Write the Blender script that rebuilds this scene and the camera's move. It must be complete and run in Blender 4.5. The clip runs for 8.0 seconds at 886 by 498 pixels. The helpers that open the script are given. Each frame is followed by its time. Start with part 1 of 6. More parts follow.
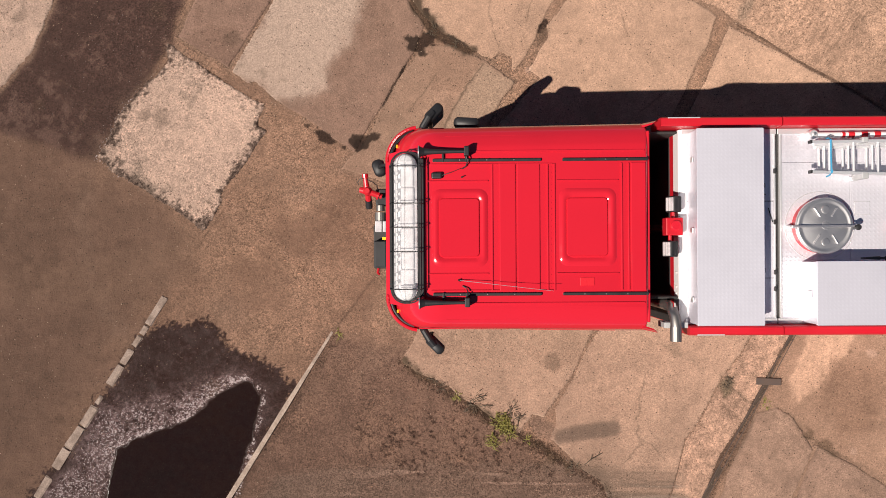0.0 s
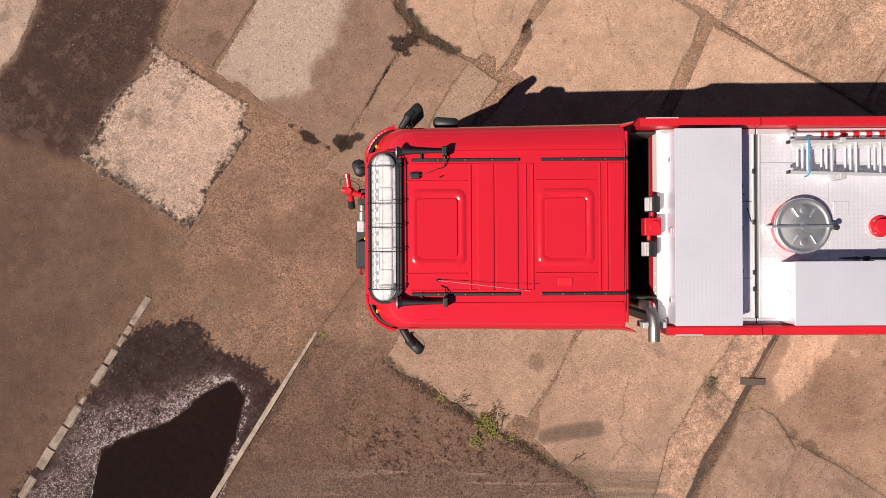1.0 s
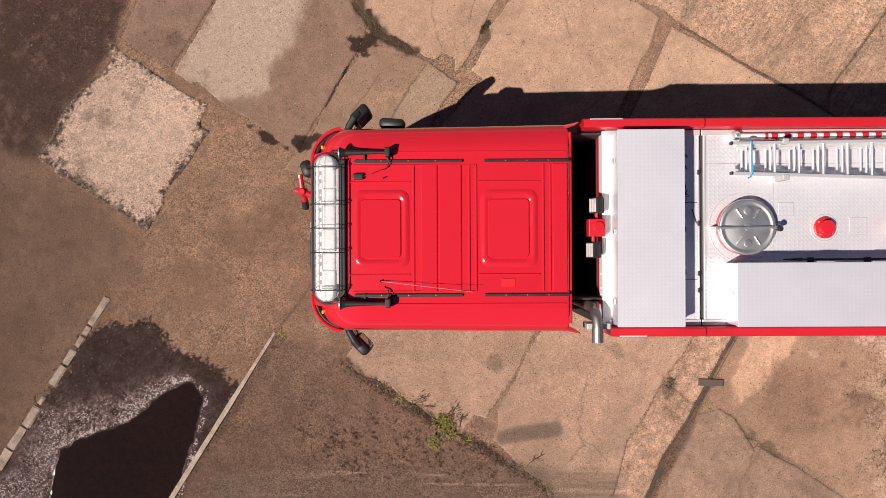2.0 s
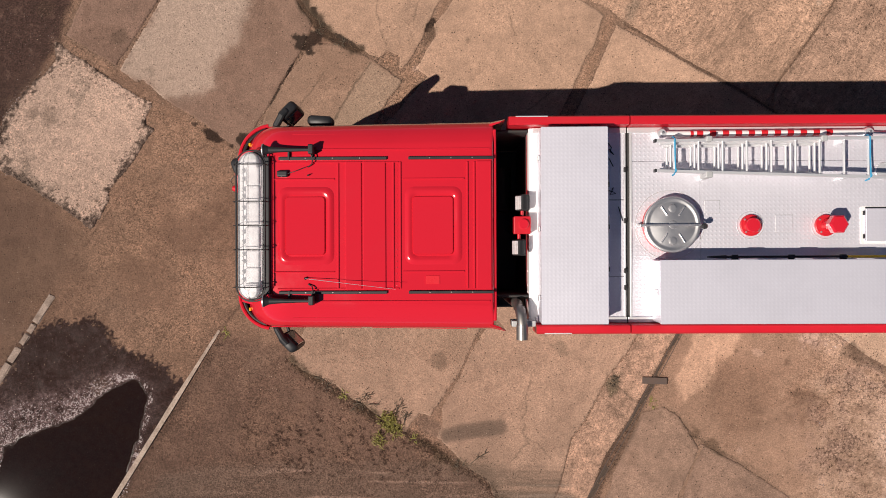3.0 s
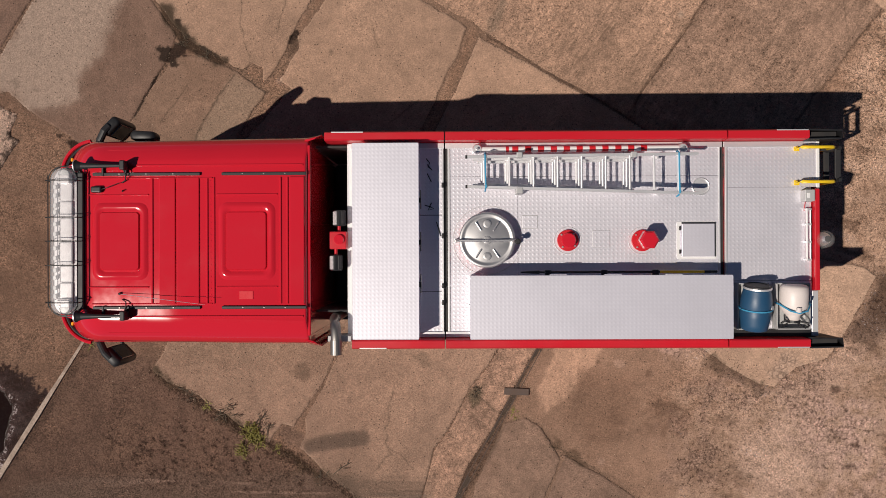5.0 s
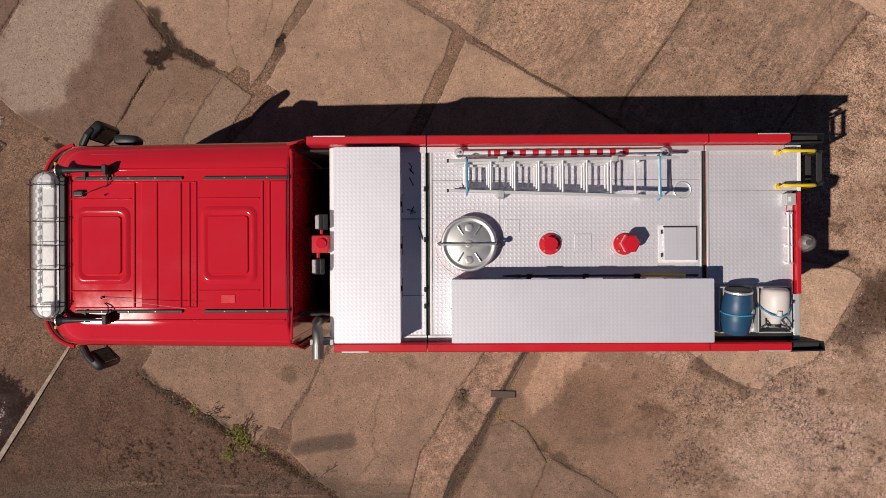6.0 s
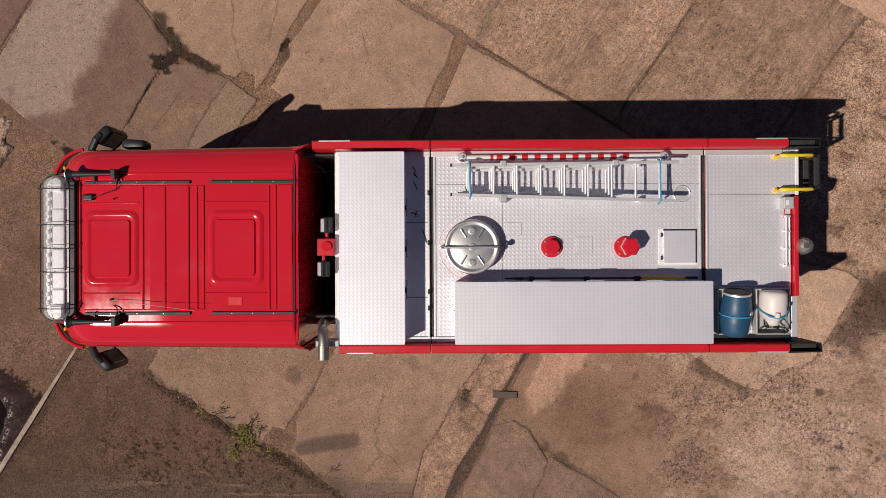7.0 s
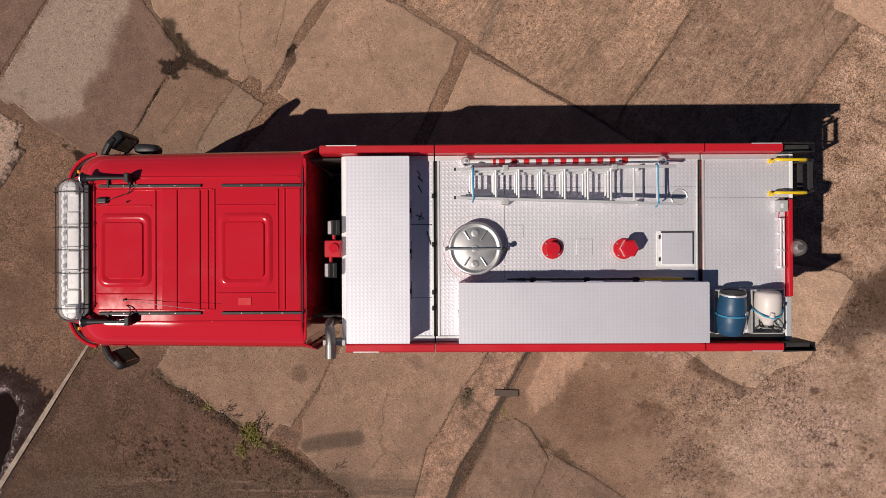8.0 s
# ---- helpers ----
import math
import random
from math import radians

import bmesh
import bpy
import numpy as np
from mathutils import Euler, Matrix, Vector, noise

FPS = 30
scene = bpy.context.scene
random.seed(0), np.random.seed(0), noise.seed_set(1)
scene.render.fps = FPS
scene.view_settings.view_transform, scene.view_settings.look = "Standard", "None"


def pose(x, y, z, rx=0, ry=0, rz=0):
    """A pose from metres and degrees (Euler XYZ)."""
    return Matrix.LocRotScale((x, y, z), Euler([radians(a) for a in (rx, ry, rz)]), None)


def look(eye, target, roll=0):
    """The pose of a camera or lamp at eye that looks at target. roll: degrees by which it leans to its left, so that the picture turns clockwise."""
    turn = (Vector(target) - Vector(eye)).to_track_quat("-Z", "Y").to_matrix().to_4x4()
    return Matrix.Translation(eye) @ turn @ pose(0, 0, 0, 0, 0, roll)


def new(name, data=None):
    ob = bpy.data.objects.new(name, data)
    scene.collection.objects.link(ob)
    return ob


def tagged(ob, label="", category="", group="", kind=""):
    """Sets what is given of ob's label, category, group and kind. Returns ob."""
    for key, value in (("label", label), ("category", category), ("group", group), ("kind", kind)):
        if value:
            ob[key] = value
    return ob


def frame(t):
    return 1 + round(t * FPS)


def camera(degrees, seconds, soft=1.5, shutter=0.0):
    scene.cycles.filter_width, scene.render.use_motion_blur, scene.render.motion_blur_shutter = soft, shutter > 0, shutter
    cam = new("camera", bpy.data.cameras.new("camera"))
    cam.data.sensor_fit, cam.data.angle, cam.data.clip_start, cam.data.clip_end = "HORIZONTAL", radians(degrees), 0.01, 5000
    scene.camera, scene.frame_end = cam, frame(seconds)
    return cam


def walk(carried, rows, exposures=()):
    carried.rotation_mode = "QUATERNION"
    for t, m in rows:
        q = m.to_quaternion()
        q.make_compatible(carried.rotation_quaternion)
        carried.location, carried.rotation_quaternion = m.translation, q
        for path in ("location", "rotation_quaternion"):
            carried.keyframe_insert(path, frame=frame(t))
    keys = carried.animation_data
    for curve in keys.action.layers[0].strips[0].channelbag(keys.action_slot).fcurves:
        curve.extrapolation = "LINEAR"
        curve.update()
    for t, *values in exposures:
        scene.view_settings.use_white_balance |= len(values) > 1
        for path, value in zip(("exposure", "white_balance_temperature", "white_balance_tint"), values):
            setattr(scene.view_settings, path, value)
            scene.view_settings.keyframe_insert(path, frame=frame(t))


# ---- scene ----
cam = camera(62.5, 8.0, 0.8)
PATH = [
    (0.0, 0.000, -0.260, 11.600, 0.19, 0.54, 0.365),
    (0.5, 0.078, -0.263, 11.595, 0.19, 0.54, 0.375),
    (1.0, 0.253, -0.258, 11.600, 0.19, 0.54, 0.385),
    (1.5, 0.517, -0.236, 11.590, 0.19, 0.54, 0.405),
    (1.7, 0.670, -0.236, 11.590, 0.19, 0.54, 0.41),
    (2.8, 1.600, -0.266, 11.588, 0.18, 0.52, 0.455),
    (3.0, 1.790, -0.265, 11.588, 0.18, 0.52, 0.46),
    (3.5, 2.333, -0.220, 11.594, 0.18, 0.53, 0.47),
    (4.0, 2.915, -0.159, 11.597, 0.18, 0.54, 0.48),
    (4.5, 3.513, -0.103, 11.601, 0.18, 0.55, 0.48),
    (5.0, 3.973, -0.067, 11.607, 0.18, 0.55, 0.475),
    (5.2, 4.070, -0.055, 11.610, 0.18, 0.55, 0.47),
    (6.3, 4.190, -0.012, 11.635, 0.19, 0.55, 0.44),
    (6.5, 4.175, -0.005, 11.654, 0.19, 0.55, 0.44),
    (7.0, 4.147, 0.012, 11.762, 0.19, 0.55, 0.44),
    (7.5, 4.127, 0.021, 11.900, 0.21, 0.55, 0.44),
    (8.0, 4.103, 0.027, 12.012, 0.22, 0.56, 0.45),
]
EXPOSURES = [(0.0, 0.28), (1.5, 0.28), (3.0, 0.10), (4.0, -0.11), (5.0, -0.30), (6.5, -0.36), (8.0, -0.36)]
walk(cam, [(t, pose(*p)) for t, *p in PATH], EXPOSURES)

# ---- light: clear day, sun behind the cab's near corner ----
SUN_FROM = Vector((-0.638, -0.37, 1.0)).normalized()
world = bpy.data.worlds.new("sky")
scene.world = world
world.use_nodes = True
wn = world.node_tree
sky = wn.nodes.new("ShaderNodeTexSky")
sky.sky_type = 'NISHITA'
sky.sun_disc = False
sky.air_density, sky.dust_density = 0.45, 0.08
sky.sun_elevation = math.asin(SUN_FROM.z)
sky.sun_rotation = math.atan2(SUN_FROM.x, SUN_FROM.y) % (2 * math.pi)
wn.links.new(sky.outputs[0], wn.nodes["Background"].inputs[0])
wn.nodes["Background"].inputs[1].default_value = 0.05
sun = new("sun", bpy.data.lights.new("sun", 'SUN'))
sun.data.energy = 5.0
sun.data.angle = radians(0.5)
sun.data.color = (1.0, 0.90, 0.80)
sun.matrix_world = look(SUN_FROM * 50, (0, 0, 0))


# ---- materials ----
def nodes_of(name):
    m = bpy.data.materials.new(name)
    m.use_nodes = True
    return m, m.node_tree, m.node_tree.nodes["Principled BSDF"]


def add(nt, kind, **inputs):
    n = nt.nodes.new(kind)
    for k, v in inputs.items():
        n.inputs[k.replace("_", " ")].default_value = v
    return n


def mixed(nt, fac, a, b, blend='MIX'):
    """A colour mix node; each of fac, a, b is a socket or a value."""
    n = nt.nodes.new("ShaderNodeMix")
    n.data_type, n.blend_type = 'RGBA', blend
    for slot, v in ((0, fac), (6, a), (7, b)):
        if isinstance(v, bpy.types.NodeSocket):
            nt.links.new(v, n.inputs[slot])
        elif slot == 0:
            n.inputs[0].default_value = v
        else:
            n.inputs[slot].default_value = (*v, 1)
    return n.outputs[2]


def ramped(nt, socket, lo, hi, a=0.0, b=1.0):
    n = nt.nodes.new("ShaderNodeMapRange")
    nt.links.new(socket, n.inputs[0])
    for i, v in enumerate((lo, hi, a, b)):
        n.inputs[i + 1].default_value = v
    return n.outputs[0]


def noise_of(nt, co, scale, detail=4, rough=0.6):
    n = add(nt, "ShaderNodeTexNoise", Scale=scale, Detail=detail, Roughness=rough)
    nt.links.new(co, n.inputs["Vector"])
    return n.outputs[0]


def bumped(nt, bsdf, height, strength, distance):
    b = add(nt, "ShaderNodeBump", Strength=strength, Distance=distance)
    nt.links.new(height, b.inputs["Height"])
    nt.links.new(b.outputs[0], bsdf.inputs["Normal"])
    return b


def surface(name, colour, rough=0.5, metal=0.0, dirt=0.15, dirt_colour=None, grain=60.0, patch=2.5, bump=0.0, coat=0.0):
    """A worn surface: large patches and fine grain in colour and gloss."""
    m, nt, bs = nodes_of(name)
    co = nt.nodes.new("ShaderNodeTexCoord").outputs["Object"]
    big, fine = noise_of(nt, co, patch, 5), noise_of(nt, co, grain, 3)
    dark = dirt_colour or tuple(c * 0.55 for c in colour)
    c1 = mixed(nt, ramped(nt, big, 0.42, 0.75, 0, dirt), colour, dark)
    c2 = mixed(nt, ramped(nt, fine, 0.35, 0.8, 0, dirt * 0.8), c1, dark)
    nt.links.new(c2, bs.inputs["Base Color"])
    nt.links.new(ramped(nt, big, 0.3, 0.7, max(rough - 0.07, 0.02), min(rough + 0.1, 1)), bs.inputs["Roughness"])
    bs.inputs["Metallic"].default_value = metal
    bs.inputs["Coat Weight"].default_value = coat
    bs.inputs["Coat Roughness"].default_value = 0.05
    if bump:
        bumped(nt, bs, fine, 0.5, bump)
    return m


def checker_plate(name, colour, rough, metal, pitch=0.042, depth=0.004, dirt=0.2, turn=45, sharp=1.6, hollow=0.14):
    """Aluminium tread plate: rows of raised oval studs that alternate in direction."""
    m, nt, bs = nodes_of(name)
    co = nt.nodes.new("ShaderNodeTexCoord").outputs["Object"]
    mp = nt.nodes.new("ShaderNodeMapping")
    mp.inputs["Rotation"].default_value = (0, 0, radians(turn))
    k = math.pi / pitch
    mp.inputs["Scale"].default_value = (k, k, 1)
    nt.links.new(co, mp.inputs["Vector"])
    sep = nt.nodes.new("ShaderNodeSeparateXYZ")
    nt.links.new(mp.outputs[0], sep.inputs[0])

    def math_node(op, a, b=None):
        n = nt.nodes.new("ShaderNodeMath")
        n.operation = op
        for i, v in enumerate((a, b)):
            if v is None:
                continue
            if isinstance(v, bpy.types.NodeSocket):
                nt.links.new(v, n.inputs[i])
            else:
                n.inputs[i].default_value = v
        return n.outputs[0]
    sx, sy = math_node('SINE', sep.outputs[0]), math_node('SINE', sep.outputs[1])
    studs = math_node('POWER', math_node('ABSOLUTE', math_node('MULTIPLY', sx, sy)), sharp)
    big, fine = noise_of(nt, co, 1.8, 6), noise_of(nt, co, 90, 3)
    c1 = mixed(nt, ramped(nt, big, 0.4, 0.75, 0, dirt), colour, tuple(c * 0.6 for c in colour))
    c2 = mixed(nt, ramped(nt, fine, 0.4, 0.8, 0, dirt), c1, tuple(c * 0.7 for c in colour))
    c3 = mixed(nt, ramped(nt, studs, 0.0, 0.55, hollow, 0.0), c2, tuple(c * 0.5 for c in colour))
    nt.links.new(c3, bs.inputs["Base Color"])
    bs.inputs["Roughness"].default_value = rough
    bs.inputs["Metallic"].default_value = metal
    bumped(nt, bs, studs, 0.8, depth)
    return m


RED = surface("red_paint", (0.60, 0.016, 0.031), 0.11, 0, 0.14, (0.42, 0.008, 0.02), 120, 1.5, 0.0, 0.7)
DARK_RED = surface("red_paint_rail", (0.54, 0.012, 0.024), 0.35, 0, 0.15, (0.4, 0.02, 0.02), 80, 2.0)
PLATE = checker_plate("tread_plate", (0.89, 0.87, 0.93), 0.42, 0.48, 0.050, 0.0022, 0.25, 0, 3.4, 0.06)
PLATE_BOX = checker_plate("tread_plate_box", (0.83, 0.815, 0.89), 0.46, 0.5, 0.047, 0.0006, 0.2, 0, 2.4, 0.03)
ALU = surface("aluminium", (0.82, 0.82, 0.83), 0.42, 0.6, 0.2, None, 200, 3)
WHITE = surface("white_panel", (0.78, 0.78, 0.78), 0.4, 0, 0.15, (0.5, 0.49, 0.46), 90, 3)
STEEL = surface("polished_steel", (0.74, 0.73, 0.73), 0.40, 0.9, 0.2, None, 150, 4)
DULL_STEEL = surface("dull_steel", (0.35, 0.33, 0.31), 0.45, 0.9, 0.4, None, 150, 6)
BLACK = surface("black_plastic", (0.013, 0.013, 0.015), 0.5, 0, 0.2, (0.05, 0.05, 0.05), 100, 5)
RUBBER = surface("black_rubber", (0.02, 0.02, 0.02), 0.7, 0, 0.3, (0.05, 0.045, 0.04), 60, 5, 0.002)
CHASSIS = surface("dark_chassis", (0.03, 0.03, 0.032), 0.6, 0.2, 0.4, (0.06, 0.05, 0.04), 60, 4)
BLUE = surface("blue_drum_plastic", (0.016, 0.066, 0.14), 0.42, 0, 0.25, (0.04, 0.10, 0.17), 60, 6)
CREAM = surface("white_jerrycan_plastic", (0.75, 0.68, 0.65), 0.45, 0, 0.2, (0.5, 0.42, 0.38), 60, 6)
STRAP = surface("blue_strap", (0.05, 0.31, 0.52), 0.7, 0, 0.2, None, 200, 8)
YELLOW = surface("yellow_grip", (0.85, 0.58, 0.02), 0.4, 0, 0.15, None, 80, 6)
AMBER = surface("amber_lens", (0.9, 0.4, 0.02), 0.2, 0, 0.1, None, 80, 6)
GREY = surface("grey_tray", (0.5, 0.5, 0.5), 0.5, 0.2, 0.25, None, 80, 6)
LAMP_WHITE = surface("lamp_reflector", (0.74, 0.72, 0.73), 0.3, 0.2, 0.6, (0.36, 0.33, 0.35), 14, 7)
KERB = surface("kerb_stone", (0.36, 0.275, 0.225), 0.9, 0, 0.9, (0.12, 0.085, 0.066), 45, 5, 0.010)
RUST = surface("rusty_bar", (0.10, 0.075, 0.065), 0.75, 0.3, 0.4, (0.16, 0.1, 0.07), 60, 8, 0.002)
LEAF = surface("weed_leaf", (0.22, 0.20, 0.04), 0.7, 0, 0.5, (0.22, 0.2, 0.06), 30, 12)
DRY = surface("dry_stem", (0.10, 0.075, 0.05), 0.8, 0, 0.4, None, 40, 10)


def glass_material(name, colour, rough=0.03, alpha=0.25):
    m, nt, bs = nodes_of(name)
    bs.inputs["Base Color"].default_value = (*colour, 1)
    bs.inputs["Roughness"].default_value = rough
    bs.inputs["Alpha"].default_value = alpha
    bs.inputs["IOR"].default_value = 1.5
    return m


CLEAR = glass_material("clear_cover", (0.85, 0.84, 0.86), 0.10, 0.30)
SCREEN = glass_material("windscreen_glass", (0.02, 0.025, 0.03), 0.04, 1.0)
MIRROR = surface("mirror_glass", (0.3, 0.31, 0.33), 0.03, 1.0, 0.02)


def ground_material(name, grooved=False):
    """Colour and wetness painted on the sheet as stains, with aggregate, pits and grit on top."""
    m, nt, bs = nodes_of(name)
    co = nt.nodes.new("ShaderNodeTexCoord").outputs["Object"]
    at = nt.nodes.new("ShaderNodeAttribute")
    at.attribute_name = "tint"
    wet = nt.nodes.new("ShaderNodeAttribute")
    wet.attribute_name = "wet"
    coarse_at = nt.nodes.new("ShaderNodeAttribute")
    coarse_at.attribute_name = "grit"
    fine, mid = noise_of(nt, co, 42, 5, 0.75), noise_of(nt, co, 9, 5, 0.65)

    def cells(scale):
        v = add(nt, "ShaderNodeTexVoronoi", Scale=scale)
        nt.links.new(co, v.inputs["Vector"])
        s = nt.nodes.new("ShaderNodeSeparateColor")
        nt.links.new(v.outputs["Color"], s.inputs[0])
        return v, s.outputs[0], s.outputs[1]
    vor, shade, pick = cells(58.0)
    vor2, shade2, pick2 = cells(24.0)
    grit = ramped(nt, vor2.outputs["Distance"], 0.15, 0.30, 1.0, 0.0)
    c = mixed(nt, ramped(nt, fine, 0.32, 0.62, 0.38, 0.0), at.outputs["Color"], (0.03, 0.024, 0.02))
    c = mixed(nt, ramped(nt, mid, 0.35, 0.65, 0.13, 0.0), c, (0.05, 0.04, 0.034))
    # aggregate: each grain darker or lighter than its bed
    bed = ramped(nt, shade, 0.0, 1.0, 0.40, 1.60)
    grain = mixed(nt, 1.0, c, bed, 'MULTIPLY')
    c = mixed(nt, coarse_at.outputs["Fac"], c, grain)
    light = mixed(nt, 1.0, at.outputs["Color"], (1.9, 1.75, 1.65), 'MULTIPLY')
    rare = ramped(nt, pick2, 0.86, 0.90, 0, 0.9)
    sm = nt.nodes.new("ShaderNodeMath")
    sm.operation = 'MULTIPLY'
    nt.links.new(rare, sm.inputs[0])
    nt.links.new(ramped(nt, coarse_at.outputs["Fac"], 0.35, 0.8, 0.0, 1.0), sm.inputs[1])
    sparse = sm.outputs[0]
    holes = ramped(nt, pick2, 0.16, 0.12, 0, 0.75)
    hm = nt.nodes.new("ShaderNodeMath")
    hm.operation = 'MULTIPLY'
    nt.links.new(grit, hm.inputs[0])
    nt.links.new(holes, hm.inputs[1])
    c = mixed(nt, hm.outputs[0], c, (0.035, 0.024, 0.018))
    gm = nt.nodes.new("ShaderNodeMath")
    gm.operation = 'MULTIPLY'
    nt.links.new(grit, gm.inputs[0])
    nt.links.new(sparse, gm.inputs[1])
    c = mixed(nt, gm.outputs[0], c, light)
    if grooved:
        mp = nt.nodes.new("ShaderNodeMapping")
        mp.vector_type = 'TEXTURE'
        mp.inputs["Rotation"].default_value = (0, 0, radians(-33))
        nt.links.new(co, mp.inputs["Vector"])
        mp.inputs["Scale"].default_value = (0.048, 0.55, 1)
        wave = add(nt, "ShaderNodeTexNoise", Scale=1.0, Detail=4.0, Roughness=0.6)
        nt.links.new(mp.outputs[0], wave.inputs["Vector"])
        worn = ramped(nt, noise_of(nt, co, 1.6, 4), 0.36, 0.62, 0.0, 0.8)
        dark = mixed(nt, 1.0, c, ramped(nt, wave.outputs["Fac"], 0.34, 0.66, 0.62, 1.25), 'MULTIPLY')
        c = mixed(nt, worn, c, dark)
    def flecks(attribute, scale, detail, most):
        """Crisp small flakes, as many as the attribute says."""
        have = nt.nodes.new("ShaderNodeAttribute")
        have.attribute_name = attribute
        over = nt.nodes.new("ShaderNodeMath")
        over.operation = 'ADD'
        nt.links.new(noise_of(nt, co, scale, detail, 0.74), over.inputs[0])
        nt.links.new(ramped(nt, have.outputs["Fac"], 0.0, 1.0, -0.74, -0.42), over.inputs[1])
        return ramped(nt, over.outputs[0], 0.0, 0.03, 0.0, most)
    chipped = mixed(nt, 1.0, c, (0.36, 0.33, 0.32), 'MULTIPLY')
    c = mixed(nt, flecks("fleck", 17.0, 6, 0.85), c, chipped)
    c = mixed(nt, flecks("pale", 34.0, 5, 0.9), c, (0.58, 0.50, 0.49))
    nt.links.new(c, bs.inputs["Base Color"])
    bs.inputs["Diffuse Roughness"].default_value = 1.0
    r = ramped(nt, wet.outputs["Fac"], 0.0, 1.0, 0.92, 0.03)
    nt.links.new(r, bs.inputs["Roughness"])
    bs.inputs["Specular IOR Level"].default_value = 0.15
    relief = mixed(nt, 0.45, fine, shade)
    b = bumped(nt, bs, relief, 0.8, 0.014)
    dry = ramped(nt, wet.outputs["Fac"], 0.55, 0.95, 0.85, 0.0)
    nt.links.new(dry, b.inputs["Strength"])
    return m


def island_material(name, a, b):
    """Loose grains, each of its own shade between two colours."""
    m, nt, bs = nodes_of(name)
    geo = nt.nodes.new("ShaderNodeNewGeometry")
    nt.links.new(mixed(nt, geo.outputs["Random Per Island"], a, b), bs.inputs["Base Color"])
    bs.inputs["Roughness"].default_value = 0.9
    return m


PEBBLE = island_material("loose_grit", (0.05, 0.032, 0.022), (0.62, 0.45, 0.33))
CRUMB = island_material("dark_crumbs", (0.045, 0.027, 0.017), (0.22, 0.14, 0.09))
GROUND = ground_material("yard_surface")
GROOVED = ground_material("grooved_concrete", True)


# ---- mesh helpers ----
def part(name, bm, material, parent=None, label="", smooth=False):
    me = bpy.data.meshes.new(name)
    bmesh.ops.recalc_face_normals(bm, faces=bm.faces[:])
    bm.to_mesh(me)
    bm.free()
    me.materials.append(material)
    if smooth:
        for p in me.polygons:
            p.use_smooth = True
    ob = new(name, me)
    ob.parent = parent
    if label:
        ob["label"] = label
    return ob


def thing(name, m, label, category, group="", kind=""):
    ob = new(name)
    ob.matrix_world = m
    return tagged(ob, label, category, group, kind)


def join_into(bm, other):
    me = bpy.data.meshes.new("tmp")
    other.to_mesh(me)
    other.free()
    bm.from_mesh(me)
    bpy.data.meshes.remove(me)
    return bm


def block(x0, x1, y0, y1, z0, z1, bevel=0.0, seg=2, bm=None):
    b = bmesh.new()
    bmesh.ops.create_cube(b, size=1, matrix=Matrix.Translation(((x0 + x1) / 2, (y0 + y1) / 2, (z0 + z1) / 2)) @ Matrix.Diagonal((x1 - x0, y1 - y0, z1 - z0, 1)))
    if bevel:
        bmesh.ops.bevel(b, geom=b.edges[:], offset=bevel, segments=seg, affect='EDGES', profile=0.5)
    return join_into(bm, b) if bm else b


def rod(a, b, r, seg=12, r2=None, bm=None):
    a, b = Vector(a), Vector(b)
    d = b - a
    o = bmesh.new()
    bmesh.ops.create_cone(o, cap_ends=True, segments=seg, radius1=r, radius2=r if r2 is None else r2, depth=d.length,
                          matrix=Matrix.Translation((a + b) / 2) @ d.to_track_quat('Z', 'Y').to_matrix().to_4x4())
    return join_into(bm, o) if bm else o


def tube(points, r, seg=10, bm=None, closed=False):
    """A round tube along points."""
    o = bmesh.new()
    pts = [Vector(p) for p in points]
    rings = []
    n = len(pts)
    for i, p in enumerate(pts):
        if closed:
            d = pts[(i + 1) % n] - pts[i - 1]
        else:
            d = pts[min(i + 1, n - 1)] - pts[max(i - 1, 0)]
        up = Vector((0, 0, 1)) if abs(d.normalized().z) < 0.95 else Vector((1, 0, 0))
        s = d.cross(up).normalized()
        t = s.cross(d).normalized()
        rings.append([o.verts.new(p + r * (math.cos(k * 2 * math.pi / seg) * s + math.sin(k * 2 * math.pi / seg) * t)) for k in range(seg)])
    for i in range(n if closed else n - 1):
        for k in range(seg):
            o.faces.new((rings[i][k], rings[i][(k + 1) % seg], rings[(i + 1) % n][(k + 1) % seg], rings[(i + 1) % n][k]))
    if not closed:
        o.faces.new(rings[0])
        o.faces.new(rings[-1])
    return join_into(bm, o) if bm else o


def lathe(profile, m=None, seg=40, bm=None):
    """Turns (radius, height) pairs round z."""
    o = bmesh.new()
    rings = []
    for r, z in profile:
        rings.append([o.verts.new((max(r, 0.0005) * math.cos(k * 2 * math.pi / seg), max(r, 0.0005) * math.sin(k * 2 * math.pi / seg), z)) for k in range(seg)])
    for i in range(len(rings) - 1):
        for k in range(seg):
            o.faces.new((rings[i][k], rings[i][(k + 1) % seg], rings[i + 1][(k + 1) % seg], rings[i + 1][k]))
    o.faces.new(rings[0])
    o.faces.new(rings[-1])
    if m:
        o.transform(m)
    return join_into(bm, o) if bm else o


def rounded(x0, x1, y0, y1, r, n=6):
    """The outline of a rounded rectangle."""
    out = []
    for cx, cy, a in ((x1 - r, y1 - r, 0), (x0 + r, y1 - r, 90), (x0 + r, y0 + r, 180), (x1 - r, y0 + r, 270)):
        for k in range(n + 1):
            t = radians(a + 90 * k / n)
            out.append((cx + r * math.cos(t), cy + r * math.sin(t)))
    return out


